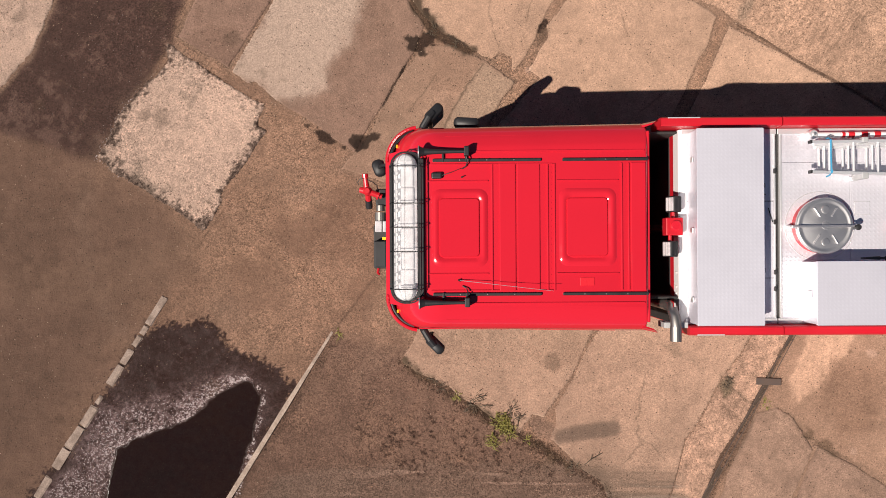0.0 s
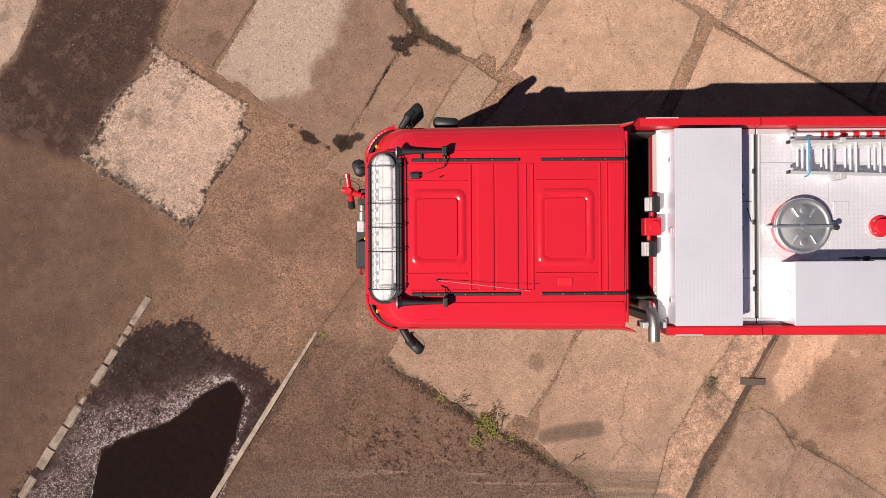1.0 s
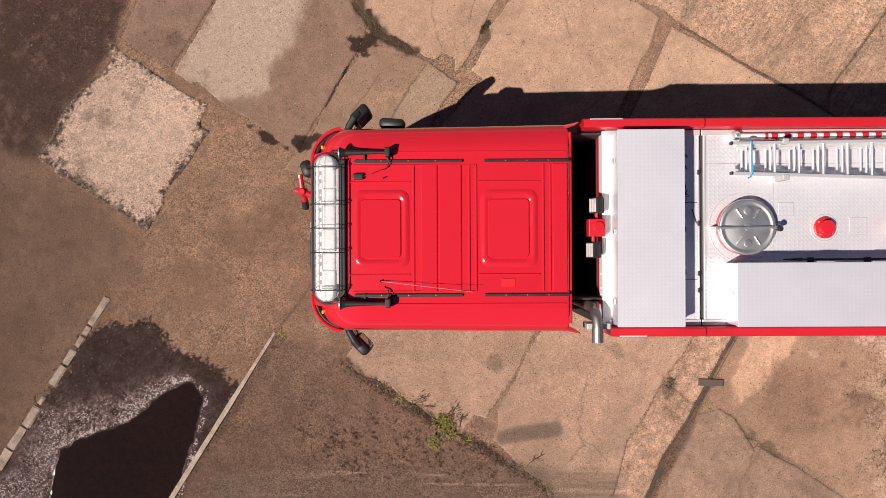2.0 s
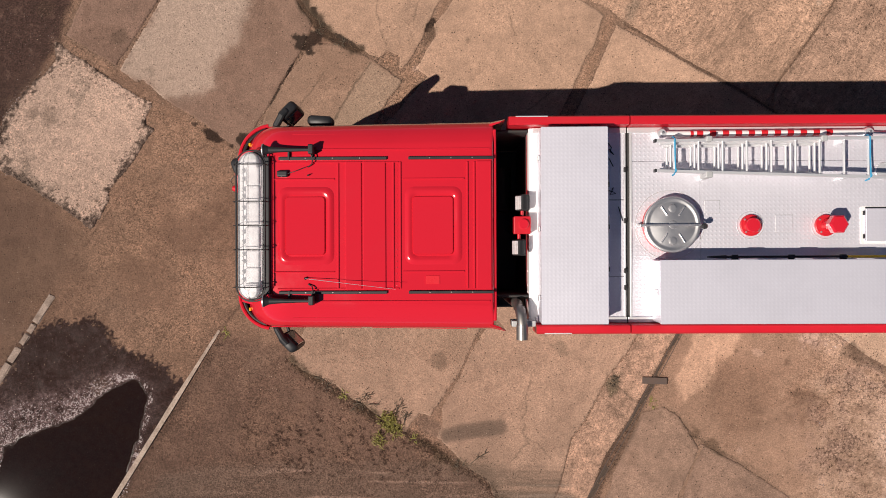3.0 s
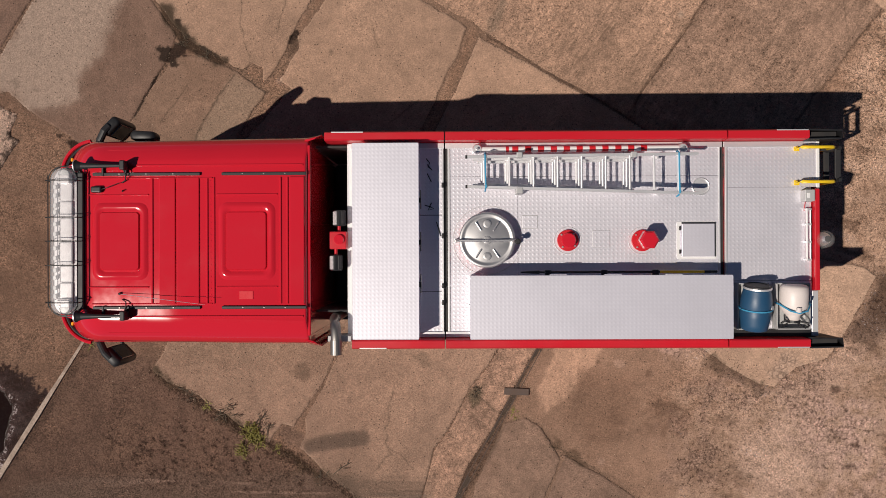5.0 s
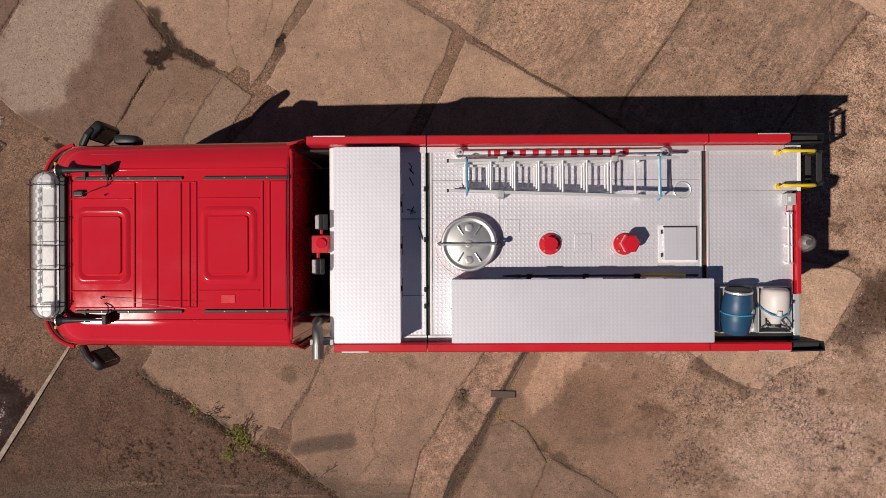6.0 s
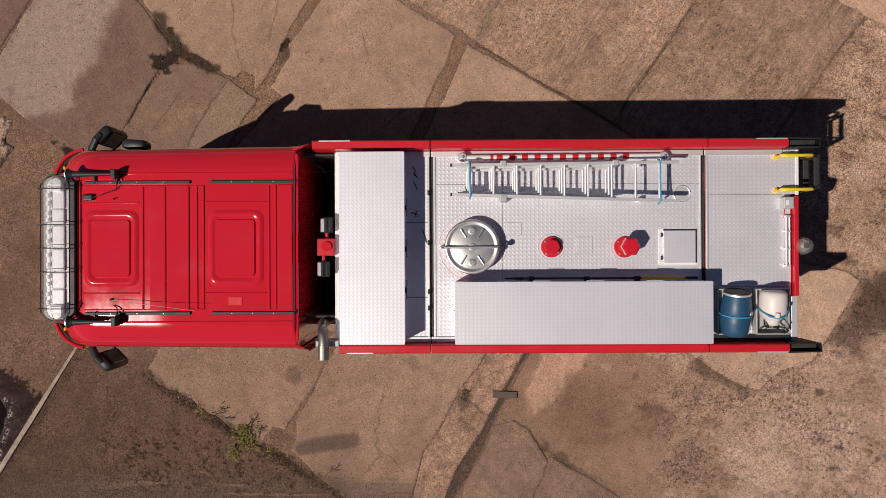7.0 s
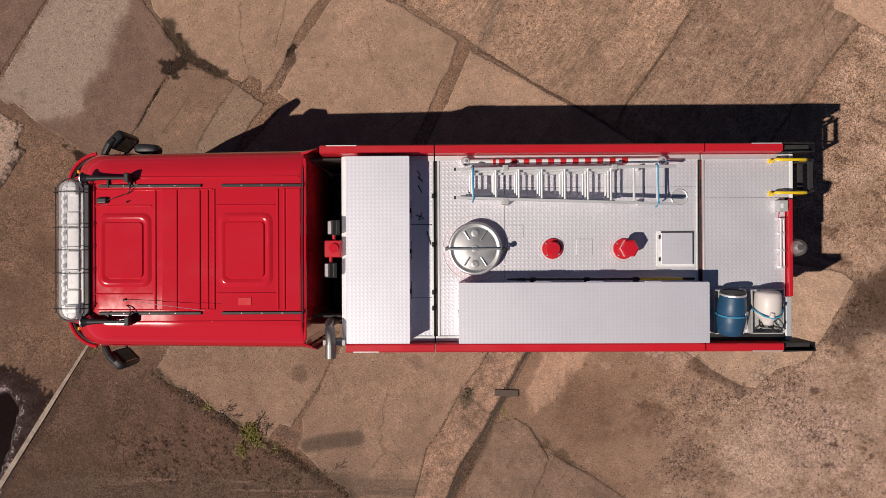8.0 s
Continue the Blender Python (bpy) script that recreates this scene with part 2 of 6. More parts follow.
def loft(outlines, bm=None, cap=(True, True)):
    """Skins closed outlines of equal length, given as lists of (x, y, z)."""
    o = bmesh.new()
    rings = [[o.verts.new(p) for p in ring] for ring in outlines]
    n = len(rings[0])
    for a, b in zip(rings, rings[1:]):
        for k in range(n):
            o.faces.new((a[k], a[(k + 1) % n], b[(k + 1) % n], b[k]))
    if cap[0]:
        o.faces.new(rings[0])
    if cap[1]:
        o.faces.new(rings[-1])
    return join_into(bm, o) if bm else o


# ---- the yard: one sheet to the horizon, with slabs on it ----
GX0, GX1, GY0, GY1, CELL = -7.7, 11.7, -4.7, 4.7, 0.018
gx = np.linspace(GX0, GX1, round((GX1 - GX0) / CELL) + 1)
gy = np.linspace(GY0, GY1, round((GY1 - GY0) / CELL) + 1)
X, Y = np.meshgrid(gx, gy)


def value_noise(x, y, seed):
    """Smooth lattice noise, 0 to 1."""
    table = np.random.RandomState(seed).rand(256, 256)
    xi, yi = np.floor(x).astype(int), np.floor(y).astype(int)
    fx, fy = x - xi, y - yi
    fx, fy = fx * fx * (3 - 2 * fx), fy * fy * (3 - 2 * fy)
    g = lambda i, j: table[i % 256, j % 256]
    return (g(xi, yi) * (1 - fx) + g(xi + 1, yi) * fx) * (1 - fy) + (g(xi, yi + 1) * (1 - fx) + g(xi + 1, yi + 1) * fx) * fy


def fbm(scale, seed, octaves=4, x=None, y=None, sx=1.0, sy=1.0, turn=0.0, gain=0.55):
    """Layered noise about 0, from -1 to 1; sx and sy stretch it along a turned axis."""
    x, y = (X, Y) if x is None else (x, y)
    c, s = math.cos(radians(turn)), math.sin(radians(turn))
    u, v = (c * x + s * y) * scale / sx + 100, (-s * x + c * y) * scale / sy + 100
    out, amp, total = 0, 1.0, 0
    for o in range(octaves):
        out = out + amp * (value_noise(u, v, seed + o) * 2 - 1)
        total += amp
        u, v, amp = u * 2.03, v * 2.03, amp * gain
    return out / total * 1.6


def inside(points, x=None, y=None):
    """Signed distance to a polygon, positive inside."""
    x, y = (X, Y) if x is None else (x, y)
    d2, sign = np.full(x.shape, 1e9), np.full(x.shape, -1.0)
    n = len(points)
    for i in range(n):
        (ax, ay), (bx, by) = points[i], points[i - 1]
        ex, ey = bx - ax, by - ay
        wx, wy = x - ax, y - ay
        t = np.clip((wx * ex + wy * ey) / (ex * ex + ey * ey), 0, 1)
        d2 = np.minimum(d2, (wx - t * ex) ** 2 + (wy - t * ey) ** 2)
        cross = ((ay > y) != (by > y)) & (x < (bx - ax) * (y - ay) / (by - ay + 1e-12) + ax)
        sign = np.where(cross, -sign, sign)
    return sign * np.sqrt(d2)


def near(points, closed=False):
    """Distance to a line of points."""
    d2 = np.full(X.shape, 1e9)
    for (ax, ay), (bx, by) in zip(points, points[1:]):
        ex, ey = bx - ax, by - ay
        wx, wy = X - ax, Y - ay
        t = np.clip((wx * ex + wy * ey) / (ex * ex + ey * ey), 0, 1)
        d2 = np.minimum(d2, (wx - t * ex) ** 2 + (wy - t * ey) ** 2)
    return np.sqrt(d2)


def step(d, soft):
    return 1 / (1 + np.exp(-np.clip(d / soft, -30, 30)))


ragged = fbm(3.0, 11, 4) * 0.05
rough_edge = fbm(5.0, 21, 3)
cloud, cloud2, spots = fbm(0.7, 31, 5), fbm(1.7, 41, 5), fbm(7.0, 51, 4)
marble = fbm(1.3, 81, 5, X + 0.45 * cloud + 0.1 * spots, Y + 0.45 * cloud2)
veins = fbm(3.2, 91, 5, X + 0.2 * cloud2, Y - 0.2 * cloud)

tint = np.empty(X.shape + (3,))
tint[:] = (0.345, 0.236, 0.162)
wetness = np.zeros(X.shape)
grit = np.full(X.shape, 0.72)
height = np.zeros(X.shape)
fleck = np.full(X.shape, 0.30)
pale_flake = np.zeros(X.shape)


def paint(mask, colour, amount=1.0):
    a = np.clip(mask * amount, 0, 1)[..., None]
    tint[:] = tint * (1 - a) + np.array(colour) * a


# worn asphalt between the kerb line and the truck
paint(step(cloud - 0.1, 0.15), (0.26, 0.172, 0.118), 0.6)
paint(step(cloud2 - 0.25, 0.1), (0.33, 0.228, 0.158), 0.5)
paint(step(veins - 0.35, 0.1), (0.31, 0.215, 0.15), 0.35)
paint(step(-marble - 0.35, 0.12), (0.19, 0.122, 0.085), 0.45)
# darker, smoother asphalt in the west
paint(step(inside([(-9, 1.75), (-7.2, 1.6), (-5.66, 1.15), (-4.02, 0.0), (-4.1, -0.6), (-4.7, -1.1), (-5.6, -2.5), (-6.7, -4.3), (-7.2, -5.3), (-9, -5.3)]) + 0.3 * cloud2, 0.16), (0.172, 0.115, 0.083), 0.88)
paint(step(fbm(0.9, 61, 4, sx=4, sy=0.8, turn=18) - 0.35, 0.12) * (X < -4), (0.26, 0.18, 0.125), 0.5)
grit -= 0.66 * step(inside([(-9, 1.75), (-7.2, 1.6), (-5.66, 1.15), (-4.02, 0.0), (-4.1, -0.6), (-4.7, -1.1), (-7.2, -5.3), (-9, -5.3)]) + 0.2 * cloud2, 0.2)
# dark asphalt field
dark_field = [(-6.35, 3.8), (-7.21, 2.3), (-9, 2.0), (-9, 1.7), (-7.2, 1.6), (-5.66, 1.15), (-4.45, 3.0), (-4.25, 3.8), (-3.8, 5.3), (-5.5, 5.3)]
paint(step(inside(dark_field) + ragged, 0.03), (0.085, 0.052, 0.042))
paint(step(inside(dark_field), 0.03) * step(spots + cloud2 - 0.6, 0.1), (0.15, 0.10, 0.08), 0.7)
# grey asphalt south of the steel strip
south = [(-1.9, -1.6), (-0.75, -1.85), (0.1, -2.5), (1.6, -3.42), (2.3, -3.9), (3.4, -5.3), (-4.3, -5.3)]
paint(step(inside(south) + ragged, 0.05), (0.215, 0.145, 0.106))
paint(step(inside(south), 0.1) * step(marble - 0.1, 0.12), (0.25, 0.168, 0.118), 0.6)
paint(step(inside(south), 0.1) * step(-veins - 0.3, 0.08), (0.14, 0.092, 0.068), 0.5)
paint(step(inside(south), 0.1) * step(cloud + 0.5 * spots - 0.15, 0.15), (0.15, 0.098, 0.072), 0.6)
band = [(-2.75, -3.85), (-0.9, -3.66), (2.4, -3.6), (3.4, -5.3), (-3.6, -5.3)]
paint(step(inside(band) + ragged, 0.03), (0.20, 0.15, 0.115), 0.8)
paint(step(inside(band), 0.1) * step(fbm(1.5, 71, 4, sx=6, sy=0.5) - 0.2, 0.1), (0.13, 0.09, 0.07), 0.6)
# east: smooth brown concrete, then coarse washed-out concrete
east = [(5.5, -1.4), (4.2, -4.3), (3.8, -5.3), (13, -5.3), (13, 0.2), (9.6, 0.2)]
paint(step(inside(east) + ragged, 0.05), (0.345, 0.243, 0.174))
grit -= 0.45 * step(inside(east), 0.1)
coarse = [(7.9, -1.3), (7.3, -2.4), (7.7, -3.4), (7.2, -5.3), (13, -5.3), (13, 5.3), (10.9, 5.3), (9.9, 1.0), (9.6, -0.3)]
cm = step(inside(coarse) + 0.25 * cloud2 + 0.06 * spots, 0.08)
paint(cm, (0.395, 0.286, 0.205))
grit += 0.30 * cm
mottle = fbm(11.0, 55, 4)
paint(cm * step(mottle + 0.5 * cloud2 - 0.2, 0.16), (0.44, 0.335, 0.25), 0.5)
paint(cm * step(-mottle + 0.6 * cloud - 0.45, 0.12), (0.16, 0.10, 0.068), 0.35)
crust = fbm(4.5, 95, 5, X + 0.1 * spots, Y, sx=2.2, sy=0.7, turn=-24)
paint(cm * step(crust - 0.30, 0.05), (0.52, 0.395, 0.30), 0.5)
paint(cm * step(-crust - 0.55, 0.04), (0.13, 0.082, 0.055), 0.6)
paint(step(0.9 - np.hypot((X - 9.5), (Y + 3.2) * 1.5) + 0.4 * cloud2 + 0.2 * spots, 0.2), (0.56, 0.45, 0.36), 0.6)
pale = [(5.72, -1.4), (6.42, -1.4), (6.36, -1.61), (6.18, -1.92), (6.02, -2.15), (5.8, -2.42), (5.53, -2.58), (5.35, -2.42), (5.29, -2.25), (5.41, -2.06), (5.59, -1.84)]
paint(step(inside(pale) + ragged * 1.6, 0.015), (0.62, 0.45, 0.325), 0.75)
paint(step(0.42 - np.hypot(X - 6.45, (Y + 2.6) * 0.9) + 0.3 * marble + 0.1 * veins, 0.05), (0.22, 0.145, 0.10), 0.6)
paint(step(0.1 - np.abs(Y + 2.05 - 0.1 * cloud) + 0.1 * marble, 0.06) * (X > 6) * (X < 9), (0.30, 0.20, 0.14), 0.5)
paint(step(0.35 - np.hypot(X - 7.4, (Y + 2.75)) + 0.4 * marble + 0.15 * veins, 0.06), (0.21, 0.135, 0.092), 0.65)
paint(step(veins + 0.5 * spots - 0.9, 0.06) * step(inside(east), 0.1), (0.13, 0.085, 0.058), 0.7)
paint(step(inside([(10.2, -1.35), (10.5, -0.95), (10.78, -0.38), (11.3, -0.1), (13, 0.0), (13, -1.2), (11.0, -1.25), (10.6, -1.5)]) + ragged * 2 + 0.06 * veins, 0.04), (0.085, 0.054, 0.037), 0.9)
paint(step(inside([(8.2, -1.9), (12.5, -1.2), (12.5, -5.2), (8.0, -5.2), (8.9, -3.2)]), 0.2) * step(veins + 0.6 * spots + 0.15, 0.12), (0.56, 0.44, 0.36), 0.45)
# wet ground and the puddle between kerb and strip
wet_zone = [(-4.80, -1.46), (-3.92, -1.42), (-3.40, -1.92), (-2.85, -2.08), (-2.36, -2.4), (-2.7, -2.95), (-3.5, -4.25), (-4.1, -5.3), (-7.5, -5.3), (-6.55, -4.1), (-5.98, -3.3), (-5.45, -2.5)]
grains = fbm(26.0, 63, 2)
wz = inside(wet_zone) + 0.07 * rough_edge + 0.09 * grains + 0.02
paint(step(wz + 0.06 * veins, 0.012), (0.034, 0.016, 0.014), 0.97)
paint(step(wz - 0.05, 0.02) * step(grains - 0.48, 0.05), (0.11, 0.075, 0.07), 0.4)
paint(step(wz - 0.05, 0.02) * step(fbm(5.0, 64, 4, sx=3.0, sy=0.6, turn=12) - 0.2, 0.12), (0.055, 0.034, 0.031), 0.45)
wetness = np.maximum(wetness, step(wz, 0.05) * np.clip(0.12 + 0.25 * spots, 0.0, 0.4))
water = [(-5.30, -3.44), (-4.81, -3.21), (-4.18, -2.98), (-3.55, -2.46), (-3.19, -2.32), (-2.97, -2.55), (-3.09, -3.10), (-3.27, -3.73), (-3.45, -4.3), (-4.0, -5.3), (-6.1, -5.3), (-5.48, -4.2)]
wd = inside(water) + 0.03 * rough_edge + 0.035 * spots
# pale margin of the water: scum, with the wet gravel's glints painted in
reach = np.clip(0.10 + 0.26 * (-3.2 - X), 0.06, 0.75)
froth_glint = 0.8 * fbm(30.0, 65, 2) + 0.2 * fbm(6.0, 67, 3)
scum_glint = step(wz, 0.05) * (1 - step(wd, 0.01)) * step(reach * (1 + 0.3 * cloud2) + wd, 0.05)
paint(scum_glint * np.clip(0.5 + 0.6 * froth_glint + 0.15 * spots, 0, 1), (0.31, 0.23, 0.23), 0.75)
pool = step(wd, 0.012)
paint(pool, (0.018, 0.0085, 0.0065))
wetness = np.where(wd > 0.0, 1.0, wetness)
height -= 0.003 * pool
# oil patches, tar fillings and tyre smears
BLOTS = ((-0.52, 3.05, 0.21, 0.16, 0), (-0.28, 3.30, 0.10, 0.20, 30), (0.1, 3.05, 0.26, 0.06, -30), (-1.36, 1.50, 0.15, 0.11, 20), (-1.46, 1.40, 0.05, 0.10, -20), (-2.11, 1.60, 0.31, 0.075, -33), (-0.92, 2.35, 0.02, 0.5, -29), (1.45, 3.32, 0.10, 0.05, 55))


def blot_mask(px_, py_, rx_, ry_, a_):
    c_, s_ = math.cos(radians(a_)), math.sin(radians(a_))
    u_, v_ = c_ * (X - px_) + s_ * (Y - py_), -s_ * (X - px_) + c_ * (Y - py_)
    return step(1 - np.hypot(u_ / rx_, v_ / ry_) + 0.55 * rough_edge + 0.45 * spots, 0.04)

SLABS = []


def slab(points, colour, stain=0.4, grooves=0.0, groove_turn=57, raggedness=0.4, gap=0.0, joint=1.0, coarse_grain=0.0, chips=0.3):
    """A concrete slab with broken edges: its own piece of the yard."""
    d = inside(points) - gap + ragged * raggedness * 0.8 + 0.02 * rough_edge * raggedness
    m = (d > 0)
    base = np.array(colour) * (1.33, 1.19, 1.19)
    k = len(SLABS)
    t = fbm(1.1, 100 + 7 * k, 5)
    col = base * (1 + 0.12 * t + 0.10 * marble * (1 if k % 2 else -1) + 0.09 * spots + 0.08 * veins)[..., None]
    dark = step(t + 0.4 * marble + 0.25 * veins - 0.4, 0.045) * stain
    col = col * (1 - dark[..., None]) + base * np.array((0.60, 0.57, 0.55)) * dark[..., None]
    if grooves:
        g = fbm(3.0, 300 + k, 3, sx=8, sy=0.6, turn=groove_turn)
        col = col * (1 + 0.5 * grooves * g[..., None])
    if coarse_grain:
        col = col * (1 + coarse_grain * fbm(13.0, 400 + k, 2)[..., None])
    rim = np.clip(1 - d / 0.05, 0, 1) * (0.35 + 0.3 * rough_edge)
    col = col * (1 - 0.4 * np.clip(rim, 0, 1)[..., None])
    SLABS.append([d, m, np.clip(col, 0.01, 0.9), grooves])
    # dirt collects in the joint round the slab
    edge = np.exp(-((d / 0.06) ** 2))
    paint(edge, (0.30, 0.215, 0.155), 0.85 * joint)
    paint(np.exp(-((d / 0.025) ** 2)) * step(veins + 0.5 * spots - 0.1, 0.2), (0.085, 0.054, 0.038), 0.45 * joint)
    fleck[m] = chips + 0.14 * t[m] + 0.08 * marble[m]


def slab_paint(k, mask, colour, amount=1.0):
    a = np.clip(mask * amount, 0, 1)[..., None]
    SLABS[k][2] = SLABS[k][2] * (1 - a) + np.array(colour) * a


LIGHT, TAN, PALE = (0.415, 0.305, 0.218), (0.315, 0.225, 0.160), (0.50, 0.405, 0.320)
# bleached square
SQUARE = [(-4.52, 3.01), (-3.09, 2.15), (-2.95, 2.09), (-3.09, 1.73), (-2.97, 1.64), (-3.57, 0.76), (-3.71, 0.39), (-3.93, 0.08), (-4.48, 0.44), (-5.39, 0.97), (-5.64, 1.21), (-5.39, 1.60), (-5.26, 1.92), (-4.94, 2.33), (-4.54, 2.73)]
slab(SQUARE, PALE, 0.15, raggedness=0.9, gap=0.0, coarse_grain=0.08, joint=0.3, chips=0.40)
flake = fbm(9.0, 75, 4)
edge_in = inside(SQUARE)
west = np.clip(0.5 - ((X + 4.3) * 0.86 + (Y - 1.6) * 0.1) * 0.55, 0.12, 1)
slab_paint(0, step(0.09 * west - edge_in + 0.09 * flake + 0.07 * spots + 0.06 * grains, 0.012), (0.10, 0.064, 0.05), 0.9)
slab_paint(0, step(flake + 0.6 * spots - 1.1, 0.06), (0.24, 0.17, 0.13), 0.7)
fleck += np.where(edge_in > 0, 0.42 * np.exp(-np.maximum(edge_in, 0) / 0.16) + 0.12 * cloud2, 0)
pale_flake = np.maximum(pale_flake, np.where(edge_in < 0, 0.55 * np.exp(edge_in / 0.07), 0) * west)
slab_paint(0, step(cloud2 + 0.7 * spots - 0.85, 0.12), (0.27, 0.20, 0.155), 0.6)
# north row, west to east
slab([(-4.36, 3.14), (-3.56, 2.64), (-2.87, 3.73), (-1.96, 5.2), (-3.36, 5.2), (-4.09, 3.73)], (0.27, 0.19, 0.142), 0.5)
slab([(-3.50, 2.58), (-3.23, 2.38), (-3.14, 2.42), (-2.77, 2.11), (-2.30, 1.83), (-1.52, 1.30), (-1.05, 2.15), (-0.55, 2.95), (-0.42, 3.35), (-0.62, 3.62), (-0.95, 4.05), (-1.2, 4.6), (-1.0, 5.2), (-1.93, 5.2), (-2.83, 3.73)], (0.25, 0.176, 0.130), 0.3, joint=0.7)
bleach = [(-2.83, 3.73), (-3.50, 2.58), (-2.95, 2.2), (-2.55, 1.98), (-1.98, 2.45), (-1.75, 2.95), (-1.43, 3.74), (-0.95, 5.2), (-1.95, 5.2)]
slab_paint(2, step(inside(bleach) + ragged * 2.2 + 0.08 * veins, 0.035), (0.60, 0.455, 0.365), 0.9)
slab_paint(2, step(inside(bleach), 0.05) * step(spots + cloud2 - 0.85, 0.12), (0.30, 0.225, 0.17), 0.5)
slab([(-0.42, 3.02), (-0.07, 3.0), (0.2, 2.93), (0.52, 2.79), (0.71, 2.64), (1.0, 2.44), (0.8, 2.14), (0.3, 1.3), (-0.3, 0.6), (-1.75, 1.05), (-1.28, 1.6), (-1.02, 2.22), (-0.53, 2.9)], TAN, 0.4)
slab_paint(3, step(inside([(0.52, 2.73), (0.71, 2.6), (1.0, 2.44), (0.8, 2.14), (0.2, 1.2), (-0.5, 1.0), (-0.11, 1.69), (0.07, 2.05), (0.3, 2.41)]) + 0.3 * ragged, 0.02), (0.44, 0.31, 0.225), 0.8)
slab([(-0.81, 3.99), (-0.67, 3.81), (-0.52, 3.59), (-0.26, 3.32), (-0.03, 3.14), (0.25, 2.97), (0.5, 2.85), (0.66, 2.82), (0.79, 2.93), (0.97, 2.82), (0.97, 2.64), (1.02, 2.64), (1.15, 2.81), (1.29, 3.05), (1.45, 3.37), (1.56, 3.64), (1.81, 4.01), (2.6, 5.2), (-0.9, 5.2), (-1.1, 4.6)], LIGHT, 0.2, raggedness=0.5, chips=0.12)
slab([(1.43, 2.51), (1.26, 2.64), (1.36, 2.84), (1.54, 3.17), (1.51, 3.35), (1.71, 3.57), (1.95, 3.92), (2.3, 4.55), (3.36, 4.01), (3.73, 3.79), (4.23, 3.50), (4.05, 3.02), (3.87, 2.66), (3.6, 2.1), (2.6, 0.2), (0.0, 0.9), (0.9, 1.9)], LIGHT, 0.2, raggedness=0.5, chips=0.36)
slab([(4.41, 3.36), (4.5, 3.30), (5.18, 2.95), (5.67, 2.66), (5.99, 2.50), (6.35, 2.30), (7.1, 1.85), (8.4, 0.6), (3.0, 0.2), (3.7, 1.8), (4.05, 2.52), (4.19, 2.84), (4.32, 3.16)], LIGHT, 0.12, raggedness=0.25, chips=0.12)
slab([(3.52, 4.02), (3.86, 3.81), (4.29, 3.57), (4.52, 3.40), (5.2, 2.99), (5.69, 2.70), (6.01, 2.54), (6.37, 2.34), (6.84, 2.06), (6.87, 2.28), (7.0, 2.54), (7.40, 3.08), (7.67, 3.49), (8.01, 4.03), (8.75, 5.2), (2.6, 5.2), (2.5, 4.6)], (0.37, 0.265, 0.187), 0.25, 0.22, 57, 0.25, coarse_grain=0.14, chips=0.48)
slab([(7.04, 2.54), (7.44, 3.08), (7.71, 3.49), (8.05, 4.03), (8.79, 5.2), (11.4, 5.2), (10.76, 3.84), (10.27, 3.19), (9.92, 2.69), (9.74, 2.51), (9.3, 1.8), (8.6, 0.6), (6.9, 2.0), (6.91, 2.3)], (0.29, 0.208, 0.150), 0.45, 0.26, 57, 0.25, coarse_grain=0.15, chips=0.48)
slab([(10.83, 3.82), (11.1, 3.67), (13, 2.6), (13, 5.2), (10.4, 5.2), (10.32, 4.05)], LIGHT, 0.2)
# south row, west to east
slab([(-0.71, -1.94), (-0.74, -2.01), (-0.5, -2.19), (-0.25, -2.28), (-0.01, -2.41), (0.16, -2.57), (0.41, -2.7), (0.61, -2.85), (0.91, -3.01), (1.11, -3.14), (1.25, -2.96), (1.34, -2.84), (1.5, -2.9), (1.63, -2.73), (1.79, -2.46), (1.95, -2.21), (2.07, -1.92), (2.23, -1.6), (3.3, 0.3), (0.6, 0.6)], (0.385, 0.285, 0.207), 0.35, raggedness=0.5, chips=0.2)
slab([(2.30, -1.6), (2.13, -1.9), (1.99, -2.23), (1.83, -2.49), (1.68, -2.73), (1.7, -3.0), (1.61, -3.21), (1.84, -3.42), (2.07, -3.66), (2.45, -3.95), (2.9, -5.2), (3.1, -5.2), (3.56, -3.95), (3.65, -3.57), (3.74, -3.21), (3.98, -2.89), (4.14, -2.57), (4.31, -2.21), (4.58, -1.89), (4.74, -1.62), (5.2, -0.6), (2.9, -0.5)], (0.375, 0.275, 0.20), 0.25, raggedness=0.3, joint=0.6, chips=0.2)
slab([(4.76, -1.62), (4.60, -1.89), (4.33, -2.21), (4.16, -2.57), (4.0, -2.89), (3.76, -3.21), (3.67, -3.57), (3.58, -3.95), (3.12, -5.2), (3.55, -5.2), (4.1, -3.94), (4.28, -3.47), (4.64, -2.93), (5.02, -2.2), (5.34, -1.62), (5.75, -0.8), (5.3, -0.6)], (0.385, 0.275, 0.198), 0.15, raggedness=0.06, joint=0.3, coarse_grain=0.25, chips=0.4)
slab([(4.86, -2.79), (5.17, -2.7), (5.44, -2.87), (5.67, -3.19), (5.76, -3.35), (5.66, -3.59), (5.52, -3.93), (5.0, -5.2), (3.85, -5.2), (4.37, -3.94), (4.42, -3.74), (4.68, -3.2)], (0.295, 0.215, 0.158), 0.35, coarse_grain=0.12)
slab([(5.58, -3.09), (5.81, -3.27), (6.12, -3.45), (6.57, -3.69), (6.84, -3.87), (8.8, -5.2), (5.1, -5.2), (5.56, -3.93), (5.70, -3.59), (5.80, -3.35), (5.71, -3.19)], (0.275, 0.199, 0.147), 0.45, coarse_grain=0.1, joint=0.7)
